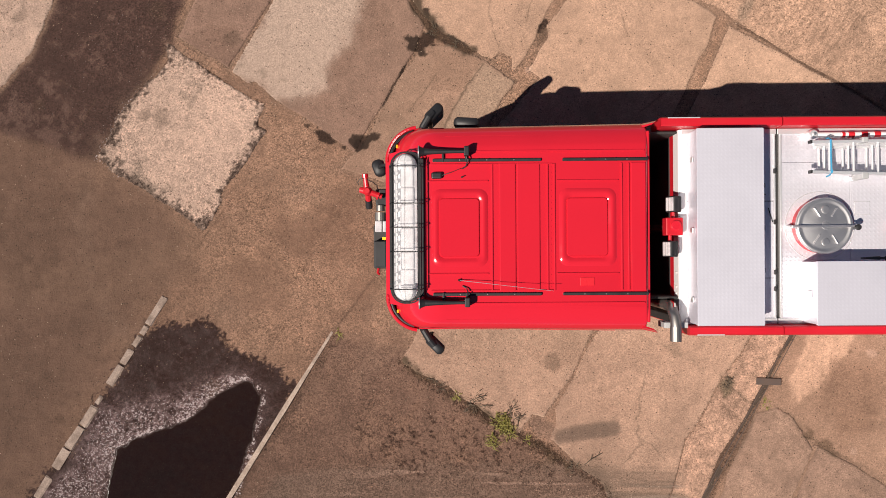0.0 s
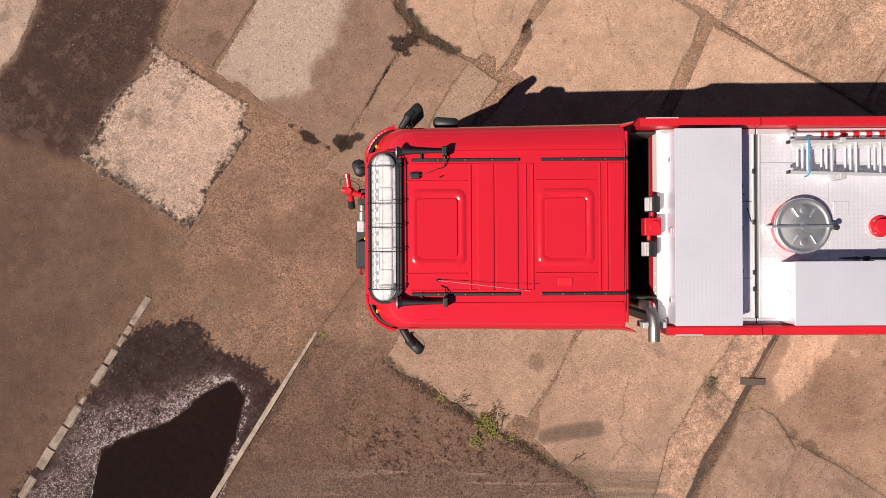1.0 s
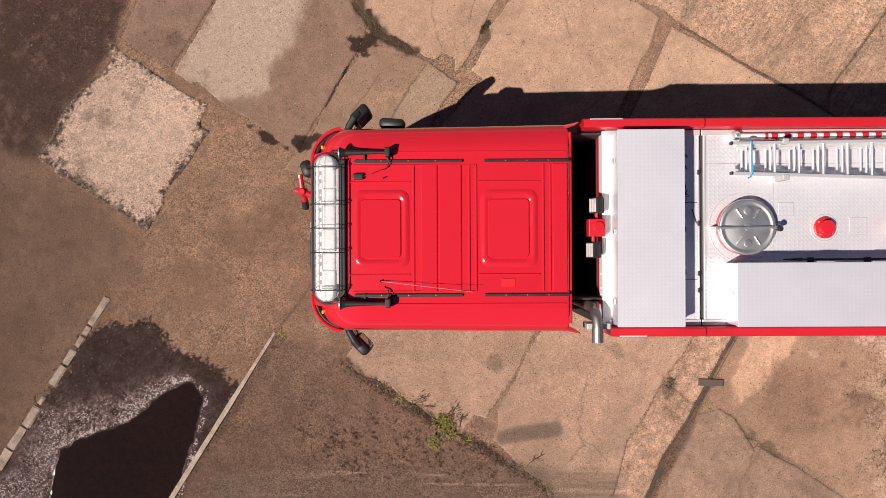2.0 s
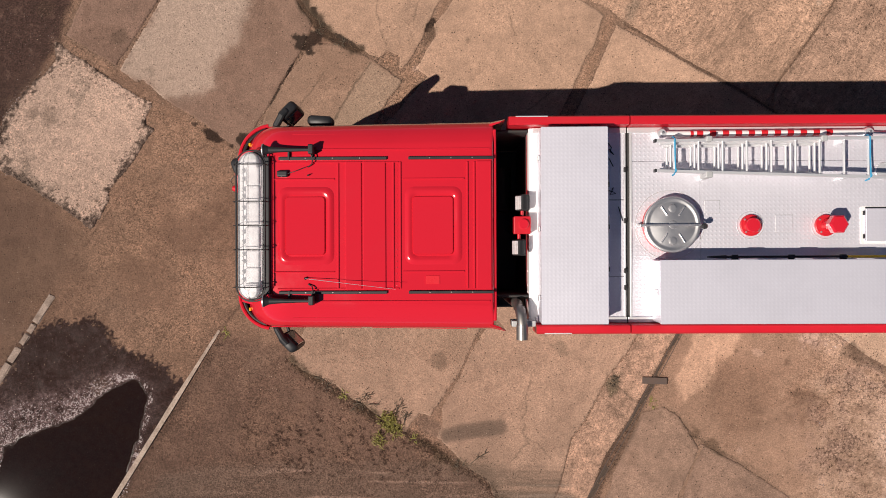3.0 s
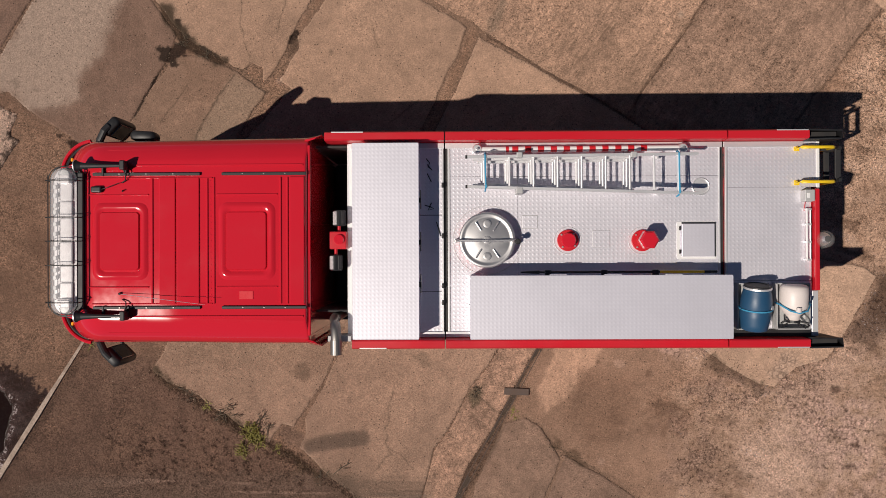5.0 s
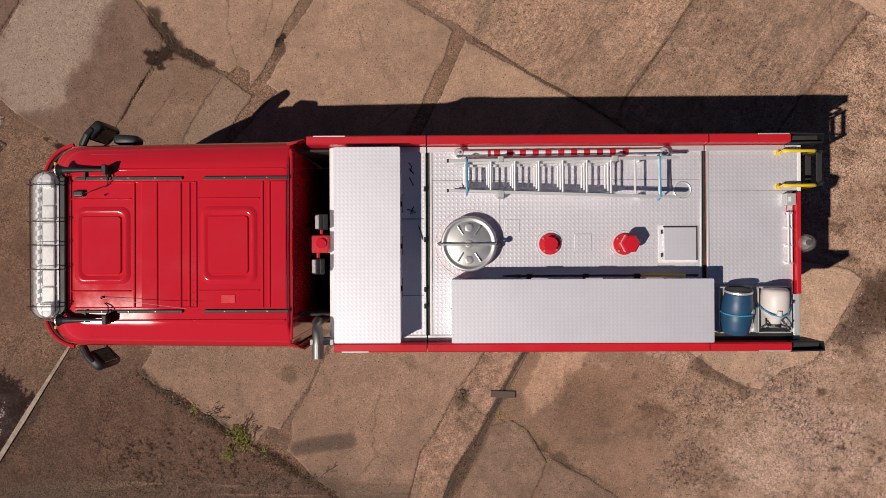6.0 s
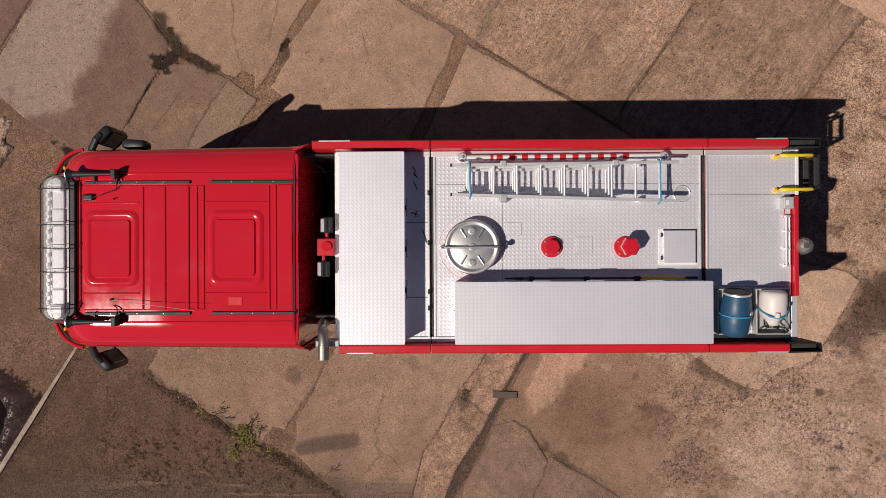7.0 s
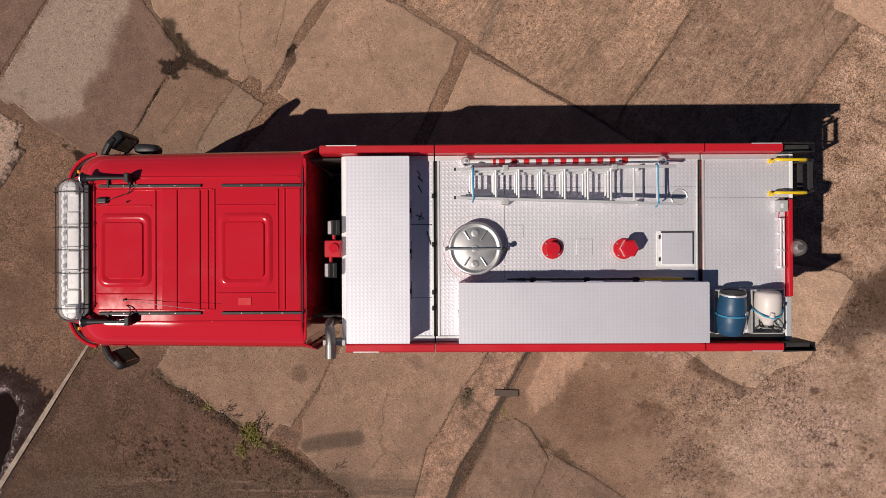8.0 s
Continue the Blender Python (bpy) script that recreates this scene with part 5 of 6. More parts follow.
for y in (0.78, -0.05, -0.86):
    part("latch", block(0.325, 0.345, y - 0.03, y + 0.03, 2.98, 3.06, 0.006), STEEL, cross_locker)
for y in (0.30, -0.62):
    part("panel_joint", block(1.11, 1.37, y - 0.003, y + 0.003, DECK, DECK + 0.003), BLACK, body)
for pts in (((1.19, 0.98), (1.23, 0.93), (1.21, 0.88), (1.26, 0.84), (1.20, 0.91)), ((1.20, 0.80), (1.24, 0.72), (1.25, 0.70)), ((1.17, 0.42), (1.24, 0.40), (1.28, 0.38), (1.21, 0.36), (1.25, 0.45)), ((1.31, 0.22), (1.34, 0.12), (1.36, 0.05))):
    part("loose_cable", tube([(x, y, DECK + 0.008) for x, y in pts], 0.006, 6), BLACK, body)
for y in (0.66, 0.05, -0.55, -0.75):
    part("clip", block(1.372, 1.40, y - 0.03, y + 0.03, DECK, DECK + 0.03, 0.008), BLACK, body)

long_locker = locker("long_locker", 1.71, 4.715, -1.145, -0.425, 3.20, "long tread-plate roof locker")
part("latch", block(1.69, 1.708, -0.84, -0.76, 2.98, 3.07, 0.006), STEEL, long_locker)
tool = part("pike_pole", rod((2.50, -0.385, 3.02), (3.95, -0.385, 3.02), 0.014, 10), BLACK, truck, "black and yellow pike pole clipped to the locker")
part("pole_tip", rod((2.30, -0.385, 3.02), (2.52, -0.385, 3.02), 0.008, 8, 0.022), BLACK, tool)
part("yellow_grip", rod((3.93, -0.385, 3.02), (4.45, -0.385, 3.02), 0.016, 10), YELLOW, tool)
part("end_cap", rod((4.45, -0.385, 3.02), (4.60, -0.385, 3.02), 0.017, 10), BLACK, tool)
for x in (2.62, 3.28, 3.88):
    part("clip", block(x - 0.035, x + 0.035, -0.435, -0.36, 3.0, 3.045, 0.008), BLACK, tool)
# rear lid hinges throw the small bumps in the locker's shadow
for x in (2.72, 3.35, 4.05):
    part("lid_catch", block(x - 0.10, x + 0.10, -0.43, -0.405, 3.15, 3.19, 0.006), PLATE_BOX, long_locker)

# tank manhole
MX, MY = 1.912, -0.003
MAN = Matrix.Translation((MX, MY, 0)) @ Matrix.Diagonal((0.96, 0.96, 1, 1))
manhole = part("tank_manhole", lathe([(0.335, DECK - 0.01), (0.335, DECK + 0.10), (0.325, DECK + 0.11)], MAN, 56), DARK_RED, truck, "round polished tank manhole with a locking bar")
part("lid", lathe([(0.338, DECK + 0.10), (0.345, DECK + 0.11), (0.345, DECK + 0.145), (0.335, DECK + 0.155), (0.305, DECK + 0.155), (0.29, DECK + 0.145), (0.27, DECK + 0.148), (0.18, DECK + 0.165), (0.08, DECK + 0.172), (0.0, DECK + 0.173)], MAN, 56), STEEL, manhole, smooth=True)
for a in (57, 123, 237, 303):
    c, s = math.cos(radians(a)), math.sin(radians(a))
    part("pressed_rib", tube([(MX + c * r, MY + s * r, DECK + 0.178 - 0.09 * (r - 0.12) ** 1.2) for r in (0.13, 0.17, 0.21, 0.25)], 0.010, 8), STEEL, manhole)
for dy in (0.19, -0.19, 0.0):
    part("pressed_disc", lathe([(0.05, 0.0), (0.046, 0.008), (0.03, 0.010), (0.0, 0.010)], Matrix.Translation((MX, MY + dy, DECK + (0.163 if dy else 0.172))), 24), STEEL, manhole)
part("locking_bar", tube([(MX - 0.37, MY - 0.008, DECK + 0.13), (MX - 0.33, MY - 0.008, DECK + 0.195), (MX, MY - 0.008, DECK + 0.205), (MX + 0.31, MY - 0.008, DECK + 0.19), (MX + 0.36, MY - 0.008, DECK + 0.16)], 0.014, 10), STEEL, manhole)
part("hinge_block", block(MX - 0.385, MX - 0.33, MY - 0.028, MY + 0.012, DECK - 0.002, DECK + 0.15, 0.01), STEEL, manhole)
part("clamp_knob", lathe([(0.012, 0.0), (0.012, 0.10), (0.032, 0.11), (0.036, 0.14), (0.02, 0.16)], Matrix.Translation((MX + 0.355, MY - 0.02, DECK + 0.08)), 16), BLACK, manhole)
part("clamp_lug", block(MX + 0.32, MX + 0.39, MY - 0.05, MY + 0.01, DECK + 0.02, DECK + 0.09, 0.01), STEEL, manhole)
part("weld_ring", lathe([(0.405, DECK - 0.002), (0.409, DECK + 0.004), (0.415, DECK + 0.004), (0.419, DECK - 0.002)], Matrix.Translation((MX + 0.01, MY, 0)), 56), ALU, body)


def flange(x, y):
    f = part("breather_valve", lathe([(0.128, DECK - 0.002), (0.128, DECK + 0.03), (0.12, DECK + 0.036), (0.0, DECK + 0.036)], Matrix.Translation((x, y, 0)), 36), DARK_RED, truck, "red breather valve on a bolted flange")
    for k in range(4):
        a = radians(50 + 90 * k)
        part("bolt", rod((x + 0.105 * math.cos(a), y + 0.105 * math.sin(a), DECK + 0.03), (x + 0.105 * math.cos(a), y + 0.105 * math.sin(a), DECK + 0.05), 0.012, 6), STEEL, f)
    part("weld_ring", lathe([(0.155, DECK - 0.002), (0.158, DECK + 0.004), (0.164, DECK + 0.004), (0.167, DECK - 0.002)], Matrix.Translation((x, y, 0)), 40), ALU, body)
    return f


f1 = flange(2.885, -0.01)
part("cap", lathe([(0.088, DECK + 0.03), (0.088, DECK + 0.095), (0.078, DECK + 0.105), (0.0, DECK + 0.107)], Matrix.Translation((2.885, -0.01, 0)), 36), RED, f1, smooth=False)
f2 = flange(3.775, -0.015)
part("neck", lathe([(0.075, DECK + 0.03), (0.07, DECK + 0.20)], Matrix.Translation((3.785, -0.01, 0)), 24), RED, f2)
part("hex_cap", lathe([(0.10, DECK + 0.19), (0.115, DECK + 0.21), (0.115, DECK + 0.29), (0.095, DECK + 0.31), (0.0, DECK + 0.312)], Matrix.Translation((3.79, -0.01, 0)), 6), RED, f2)
for x0, x1, y0, y1 in ((2.34, 2.52, 0.14, 0.29), (3.185, 3.39, -0.09, 0.11)):
    part("cover_gap", block(x0 - 0.005, x1 + 0.005, y0 - 0.005, y1 + 0.005, DECK - 0.002, DECK + 0.0025), GREY, body)
    part("cover_plate", block(x0, x1, y0, y1, DECK - 0.002, DECK + 0.006, 0.003), PLATE, body)
lid = part("service_hatch", block(4.245, 4.635, -0.21, 0.185, DECK, DECK + 0.035, 0.006), PLATE_BOX, truck, "small square tread-plate service hatch")
part("hatch_frame", loft([[(x, y, DECK + z) for x, y in rounded(4.19 + i, 4.67 - i, -0.24 + i, 0.215 - i, 0.02, 3)] for i, z in ((0, -0.002), (0.004, 0.012), (0.04, 0.012), (0.045, -0.002))], cap=(False, False)), WHITE, lid)
for y in (0.13, -0.15):
    part("hinge", block(4.215, 4.235, y - 0.025, y + 0.025, DECK + 0.012, DECK + 0.03, 0.004), BLACK, lid)
# black strips along the hatch's +x and +y edges only
part("hatch_edge_black", block(4.636, 4.65, -0.21, 0.2, DECK + 0.002, DECK + 0.03, 0.004, bm=block(4.245, 4.65, 0.186, 0.2, DECK + 0.002, DECK + 0.03, 0.004)), BLACK, lid)
part("grab_ring", tube([(4.48 + 0.10 * math.cos(radians(a)), 0.63 + 0.10 * math.sin(radians(a)), DECK + 0.008) for a in range(0, 360, 15)], 0.008, 8, closed=True), ALU, body)
part("ring_cup", lathe([(0.095, DECK - 0.004), (0.095, DECK + 0.003), (0.0, DECK + 0.003)], Matrix.Translation((4.48, 0.63, 0)), 32), ALU, body)

# between cab and body: exhaust stack, telescopic light mast
exhaust = part("exhaust_stack", tube([(0.08, -0.93, 1.0), (0.08, -0.93, 2.7), (0.09, -0.94, 2.88), (0.11, -0.99, 2.99), (0.125, -1.07, 3.035), (0.13, -1.16, 3.045), (0.13, -1.34, 3.045)], 0.062, 20), DULL_STEEL, truck, "dull steel exhaust stack with a side outlet", smooth=True)
part("outlet_sleeve", tube([(0.13, -1.17, 3.045), (0.13, -1.345, 3.045)], 0.067, 22), DULL_STEEL, exhaust, smooth=False)
part("heat_shield", block(0.02, 0.30, -1.20, -1.13, 2.7, 2.97, 0.008), GREY, exhaust)
mast = part("light_mast", rod((0.14, 0.0, 1.0), (0.14, 0.0, 2.85), 0.05, 16), CHASSIS, truck, "red folding light mast with two floodlights")
part("mast_head", block(0.045, 0.245, -0.105, 0.105, 2.82, 2.98, 0.012), DARK_RED, mast)
part("mast_cap", lathe([(0.06, 0.0), (0.06, 0.025), (0.052, 0.03), (0.0, 0.03)], Matrix.Translation((0.16, 0.01, 2.978)), 24), RED, mast)
for sy, x in ((1, 0.15), (-1, 0.11)):
    part("lamp_arm", rod((x, sy * 0.09, 2.90), (x, sy * 0.20, 2.90), 0.02, 10), DARK_RED, mast)
    flood = block(-0.08, 0.08, -0.095, 0.095, -0.06, 0.05, 0.015)
    m = Matrix.Translation((x, sy * 0.265, 2.91)) @ pose(0, 0, 0, 0, -63, 0)
    flood.transform(m)
    f = part("floodlight", flood, BLACK, mast)
    for k in range(3):
        g = block(-0.062 + 0.043 * k, -0.028 + 0.043 * k, -0.08, 0.08, 0.045, 0.058, 0.004)
        g.transform(m)
        part("lens_strip", g, LAMP_WHITE, f)
    g = tube([(0.08, -0.08, -0.03), (0.11, -0.08, 0.0), (0.11, 0.08, 0.0), (0.08, 0.08, -0.03)], 0.007, 6)
    g.transform(m)
    part("bracket", g, BLACK, f)
# panels added to stop sunlight leaking through between cab and body
for y in (1.135, -0.85):
    part("gap_light_block", block(-0.15, 0.236, y - 0.015, y + 0.015, 1.1, 2.80, 0.01), RUBBER, truck, "added black panel that keeps light out of the cab gap")
part("air_tank", rod((0.02, 0.25, 1.3), (0.02, 0.85, 1.3), 0.14, 20), CHASSIS, truck)
part("gearbox_cover", block(-0.15, 0.25, -1.1, 1.1, 0.8, 1.25, 0.03), CHASSIS, truck)

# rear end
part("rear_lip", block(5.815, 5.872, -0.615, 0.595, 2.66, 2.885, 0.008), DARK_RED, body)
part("rear_sill", block(5.80, 5.875, -1.165, -0.62, 2.60, DECK + 0.01, 0.006), ALU, body)
part("rear_sill", block(5.86, 5.90, 0.60, 1.165, 2.60, DECK + 0.008, 0.006), WHITE, body)
part("junction_box", block(5.67, 5.79, 0.44, 0.58, DECK, DECK + 0.12, 0.01), GREY, body)
part("switch_plate", block(5.695, 5.73, 0.48, 0.54, DECK + 0.118, DECK + 0.126, 0.003), WHITE, body)
part("hose_rail", rod((5.725, -0.26, DECK + 0.05), (5.725, 0.36, DECK + 0.05), 0.012, 8), WHITE, body)
part("hose_rail", rod((5.765, -0.26, DECK + 0.05), (5.765, 0.36, DECK + 0.05), 0.010, 8), ALU, body)
for y in (-0.25, -0.04, 0.17, 0.35):
    part("rail_post", block(5.712, 5.778, y - 0.012, y + 0.012, DECK, DECK + 0.06, 0.004), ALU, body)
part("control_cable", tube([(5.715, 0.44, DECK + 0.03), (5.72, 0.40, DECK + 0.01), (5.712, 0.33, DECK + 0.01)], 0.005, 6), DARK_RED, body)
lamp = part("work_lamp", lathe([(0.10, 0.0), (0.115, 0.02), (0.115, 0.06), (0.10, 0.07)], Matrix.Translation((5.935, -0.01, 2.72)), 28), CHASSIS, truck, "round clear work lamp on the rear wall")
part("lamp_glass", lathe([(0.10, 0.0), (0.105, 0.10), (0.09, 0.16), (0.05, 0.185), (0.0, 0.19)], Matrix.Translation((5.935, -0.01, 2.78)), 28), glass_material("lamp_glass", (0.5, 0.48, 0.47), 0.05, 0.15), lamp, smooth=True)
part("lamp_core", lathe([(0.09, 0.0), (0.075, 0.06), (0.055, 0.10), (0.03, 0.13), (0.0, 0.13)], Matrix.Translation((5.945, -0.005, 2.79)), 10), STEEL, lamp)
part("lamp_socket", rod((5.935, -0.01, 2.785), (5.935, -0.01, 2.80), 0.098, 24), BLACK, lamp)
part("lamp_cap", rod((5.945, -0.005, 2.915), (5.945, -0.005, 2.935), 0.035, 14), BLACK, lamp)
part("lamp_bracket", block(5.85, 5.93, -0.06, 0.04, 2.70, 2.74, 0.008), CHASSIS, lamp)
for sy in (1, -1):
    prof = lambda o, i: [(5.70, sy * o), (6.10, sy * (o - 0.01)), (6.09, sy * (i + 0.005)), (5.70, sy * i)]
    arm = part("rear_corner_housing", loft([[(x, y, z) for x, y in prof(1.288, 1.17)] for z in (2.45, 2.50, 2.96)], cap=(True, False)), BLACK, truck, "black open corner housing with a lamp")
    part("housing_rim", tube([(x, y, 2.965) for x, y in prof(1.285, 1.175)], 0.011, 8, closed=True), BLACK, arm)
    part("housing_floor", block(5.72, 6.07, min(sy * 1.27, sy * 1.19), max(sy * 1.27, sy * 1.19), 2.86, 2.89, 0.004), CHASSIS, arm)
    part("mount", block(5.69, 5.86, min(sy * 1.18, sy * 1.28), max(sy * 1.18, sy * 1.28), 2.2, 2.5, 0.01), BLACK, arm)
ladder_back = part("rear_ladder", rod((6.13, 1.08, 2.86), (6.05, 1.08, 0.6), 0.022, 10, bm=rod((6.13, 0.70, 2.86), (6.05, 0.70, 0.6), 0.022, 10)), BLACK, truck, "black fixed rear ladder with yellow grips")
for k in range(9):
    z = 2.80 - 0.25 * k
    x = 6.13 - 0.035 * (2.86 - z)
    part("tread", block(x - 0.035, x + 0.035, 0.70, 1.08, z - 0.012, z + 0.012, 0.006), CHASSIS, ladder_back)
for z in (2.74, 1.2):
    for y in (0.70, 1.08):
        part("standoff", rod((5.86, y, z - 0.06), (6.12, y, z), 0.018, 8), BLACK, ladder_back)
for y in (1.08, 0.67):
    part("grip", tube([(5.62, y, DECK), (5.61, y, DECK + 0.06), (5.64, y, DECK + 0.115), (5.72, y, DECK + 0.135), (5.86, y, DECK + 0.13), (6.00, y + 0.005, DECK + 0.11), (6.05, y + 0.008, DECK + 0.05), (6.03, y + 0.005, 2.6)], 0.019, 10), YELLOW, ladder_back, "yellow hand grip", smooth=True)
    part("grip_foot", block(5.595, 5.66, y - 0.03, y + 0.03, DECK - 0.002, DECK + 0.01, 0.004), YELLOW, ladder_back)

# trays for drum and canister
for x0, x1 in ((4.865, 5.235), (5.325, 5.725)):
    b = block(x0, x1, -1.075, -0.525, DECK, DECK + 0.015)
    for a in ((x0, x0 + 0.014, -1.075, -0.525), (x1 - 0.014, x1, -1.075, -0.525), (x0, x1, -1.075, -1.061), (x0, x1, -0.539, -0.525)):
        block(*a, DECK, DECK + 0.13, 0.003, bm=b)
    part("tray", b, GREY, truck, "grey sheet-metal tray")
# black strip stands in for the side rail's shadow on the deck
part("rail_shadow_strip", block(4.80, 5.79, -1.166, -1.078, DECK + 0.001, DECK + 0.012, 0.002), BLACK, body)
for x in (2.30, 3.95):
    for y in (0.555, 0.985):
        part("ladder_support", block(x - 0.025, x + 0.025, y - 0.025, y + 0.025, DECK, DECK + 0.113, 0.006), ALU, body)


# ---- things carried on the roof ----
def on_truck(name, label, category, x=0, y=0, z=0, group=""):
    return thing(name, TRUCK @ Matrix.Translation((x, y, z)), label, category, group)


ladder = on_truck("extension_ladder", "aluminium extension ladder strapped flat on the truck roof", "ladder", 0, 0, DECK + 0.115)
for s in range(3):
    z = 0.02 + 0.088 * s
    grow = 0.022 * (s - 2)
    x0, x1 = (1.80, 3.62) if s == 0 else (1.74, 3.62) if s == 1 else (1.665, 4.345)
    top0, top1, bot0, bot1 = 0.96 + grow, 0.985 + grow, 0.615 - grow, 0.525 - grow
    at_x = lambda a, b, x: a + (b - a) * (x - 1.665) / 2.68
    for a, b in ((top0, top1), (bot0, bot1)):
        ya, yb = at_x(a, b, x0), at_x(a, b, x1)
        prof = [(-0.014, -0.032), (0.014, -0.032), (0.017, -0.026), (0.017, 0.026), (0.014, 0.032), (-0.014, 0.032), (-0.017, 0.026), (-0.017, -0.026)]
        stile = part("stile", loft([[(x0, ya + p, z + q) for p, q in prof], [(x1, yb + p, z + q) for p, q in prof]]), ALU, ladder)
        if s == 2:
            part("end_cap", block(x0 - 0.012, x0 + 0.012, ya - 0.019, ya + 0.019, z - 0.035, z + 0.035, 0.005), BLACK, stile)
    for k in range(-1, 10):
        x = 1.885 + 0.279 * k + 0.016 * (s - 2)
        if x0 + 0.05 < x < x1 - 0.05:
            part("rung", rod((x, at_x(bot0, bot1, x), z), (x, at_x(top0, top1, x), z), 0.0145, 10), ALU, ladder)
part("guide_bracket", block(2.24, 2.32, 0.53, 0.60, 0.0, 0.235, 0.01), GREY, ladder)
for x in (2.28, 3.60):
    part("guide_bracket", block(x - 0.035, x + 0.035, 0.945, 1.01, 0.0, 0.24, 0.01), GREY, ladder)
for x, y0, y1 in ((1.885, 0.57, 1.0), (4.12, 0.50, 1.01)):
    st = part("strap", tube([(x, y0 - 0.004, 0.13), (x, y0 + 0.005, 0.20), (x + 0.005, y0 + 0.03, 0.236), (x, (y0 + y1) / 2, 0.232), (x - 0.004, y1 - 0.02, 0.24), (x, y1 + 0.008, 0.18), (x, y1 + 0.010, 0.13)], 0.010, 6), STRAP, ladder, "blue lashing strap")
    part("loose_end", tube([(x + 0.006, y0 + 0.07, 0.237), (x + 0.014, y0 + 0.05, 0.245), (x + 0.008, y0 + 0.025, 0.238)], 0.005, 6), STRAP, st)

striped = on_truck("standpipe", "silver pipe with red and white bands beside the ladder", "pipe", 0, 0, DECK)
part("pipe", rod((1.83, 1.075, 0.09), (4.22, 1.085, 0.09), 0.034, 18), WHITE, striped)
WRAP = surface("red_band", (0.62, 0.02, 0.03), 0.4, 0, 0.15)
part("band", rod((2.14, 1.0755, 0.09), (2.175, 1.0765, 0.09), 0.0365, 18), WRAP, striped)
for k in range(11):
    x = 2.215 + 0.1525 * k
    part("band", rod((x, 1.0765 + 0.0006 * k, 0.09), (x + 0.072, 1.077 + 0.0006 * k, 0.09), 0.0365, 18), WRAP, striped)
for x in (1.80, 4.235):
    part("coupling", lathe([(0.045, -0.05), (0.058, -0.04), (0.058, 0.03), (0.045, 0.045), (0.0, 0.045)], Matrix.Translation((x, 1.08, 0.09)), 20), ALU, striped)
    part("coupling_pin", rod((x, 1.08, 0.13), (x, 1.08, 0.16), 0.015, 10), STEEL, striped)
    part("saddle", block(x - 0.05, x + 0.05, 1.05, 1.11, 0.0, 0.05, 0.008), ALU, striped)
part("lever", rod((4.26, 1.085, 0.08), (4.50, 1.075, 0.07), 0.016, 10), ALU, striped)
part("saddle", block(2.28, 2.34, 1.03, 1.12, 0.0, 0.06, 0.008), GREY, striped)
part("saddle", block(3.56, 3.62, 1.03, 1.12, 0.0, 0.06, 0.008), GREY, striped)

drum = on_truck("blue_drum", "blue plastic drum with black lid strapped in a tray", "drum", 5.05, -0.80, DECK + 0.015)
DT = Matrix.Translation((0, 0.0, 0.185)) @ pose(0, 0, 0, -78, 0, 0)
part("drum_shell", lathe([(0.125, -0.275), (0.150, -0.262), (0.158, -0.20), (0.174, -0.11), (0.176, -0.04), (0.170, -0.02), (0.176, 0.0), (0.176, 0.07), (0.166, 0.15), (0.152, 0.205), (0.150, 0.225)], DT, 36), BLUE, drum, smooth=True)
part("lid_ring", lathe([(0.153, 0.222), (0.161, 0.226), (0.161, 0.245), (0.153, 0.249)], DT, 36), ALU, drum, "silver clamping ring")
part("lid", lathe([(0.152, 0.246), (0.150, 0.262), (0.13, 0.268), (0.12, 0.258), (0.0, 0.258)], DT, 36), BLACK, drum)
part("strap", tube([(DT @ Vector((0.183 * math.cos(radians(a)), 0.183 * math.sin(radians(a)), -0.015))) for a in range(0, 360, 15)], 0.010, 6, closed=True), STRAP, drum, "blue lashing strap")
part("buckle", block(0.12, 0.16, -0.03, 0.02, 0.27, 0.31, 0.006), STEEL, drum)
can = on_truck("white_canister", "white plastic canister with black neck strapped in a tray", "canister", 5.50, -0.75, DECK + 0.015)
CT = Matrix.Translation((0, 0.0, 0.165)) @ pose(0, 0, 0, -84, 0, 0)
part("canister_shell", lathe([(0.075, -0.215), (0.078, -0.15), (0.095, -0.135), (0.145, -0.08), (0.158, -0.03), (0.160, 0.12), (0.155, 0.18), (0.135, 0.205), (0.0, 0.212)], CT, 32), CREAM, can, smooth=True)
part("moulded_grip", rod((-0.015, -0.10, 0.315), (-0.01, -0.05, 0.325), 0.035, 14, 0.028), CREAM, can)
part("neck_collar", lathe([(0.083, -0.235), (0.083, -0.205), (0.06, -0.20)], CT, 24), BLACK, can)
part("carry_hose", tube([(0.06, -0.22, 0.20), (0.13, -0.24, 0.23), (0.165, -0.27, 0.20), (0.14, -0.30, 0.16), (0.09, -0.28, 0.16), (0.05, -0.24, 0.17)], 0.012, 8), BLACK, can)
part("carry_hose", tube([(-0.07, -0.22, 0.20), (-0.12, -0.20, 0.23), (-0.16, -0.24, 0.20), (-0.13, -0.28, 0.16), (-0.07, -0.25, 0.16)], 0.012, 8), BLACK, can)
part("strap", tube([(-0.20, 0.0, 0.12), (-0.18, -0.02, 0.20), (-0.10, -0.09, 0.315), (0.0, -0.115, 0.325), (0.10, -0.09, 0.305), (0.18, -0.02, 0.20), (0.205, 0.0, 0.12)], 0.010, 6), STRAP, can, "blue lashing strap")

# ---- loose things and edgings in the yard ----
kerb = new("kerb")
tagged(kerb, "broken line of pale kerb stones", "kerb", kind="structure")
ka, kd = Vector((-4.53, -1.02)), Vector((-2.03, -3.19)).normalized()
rnd = random.Random(9)
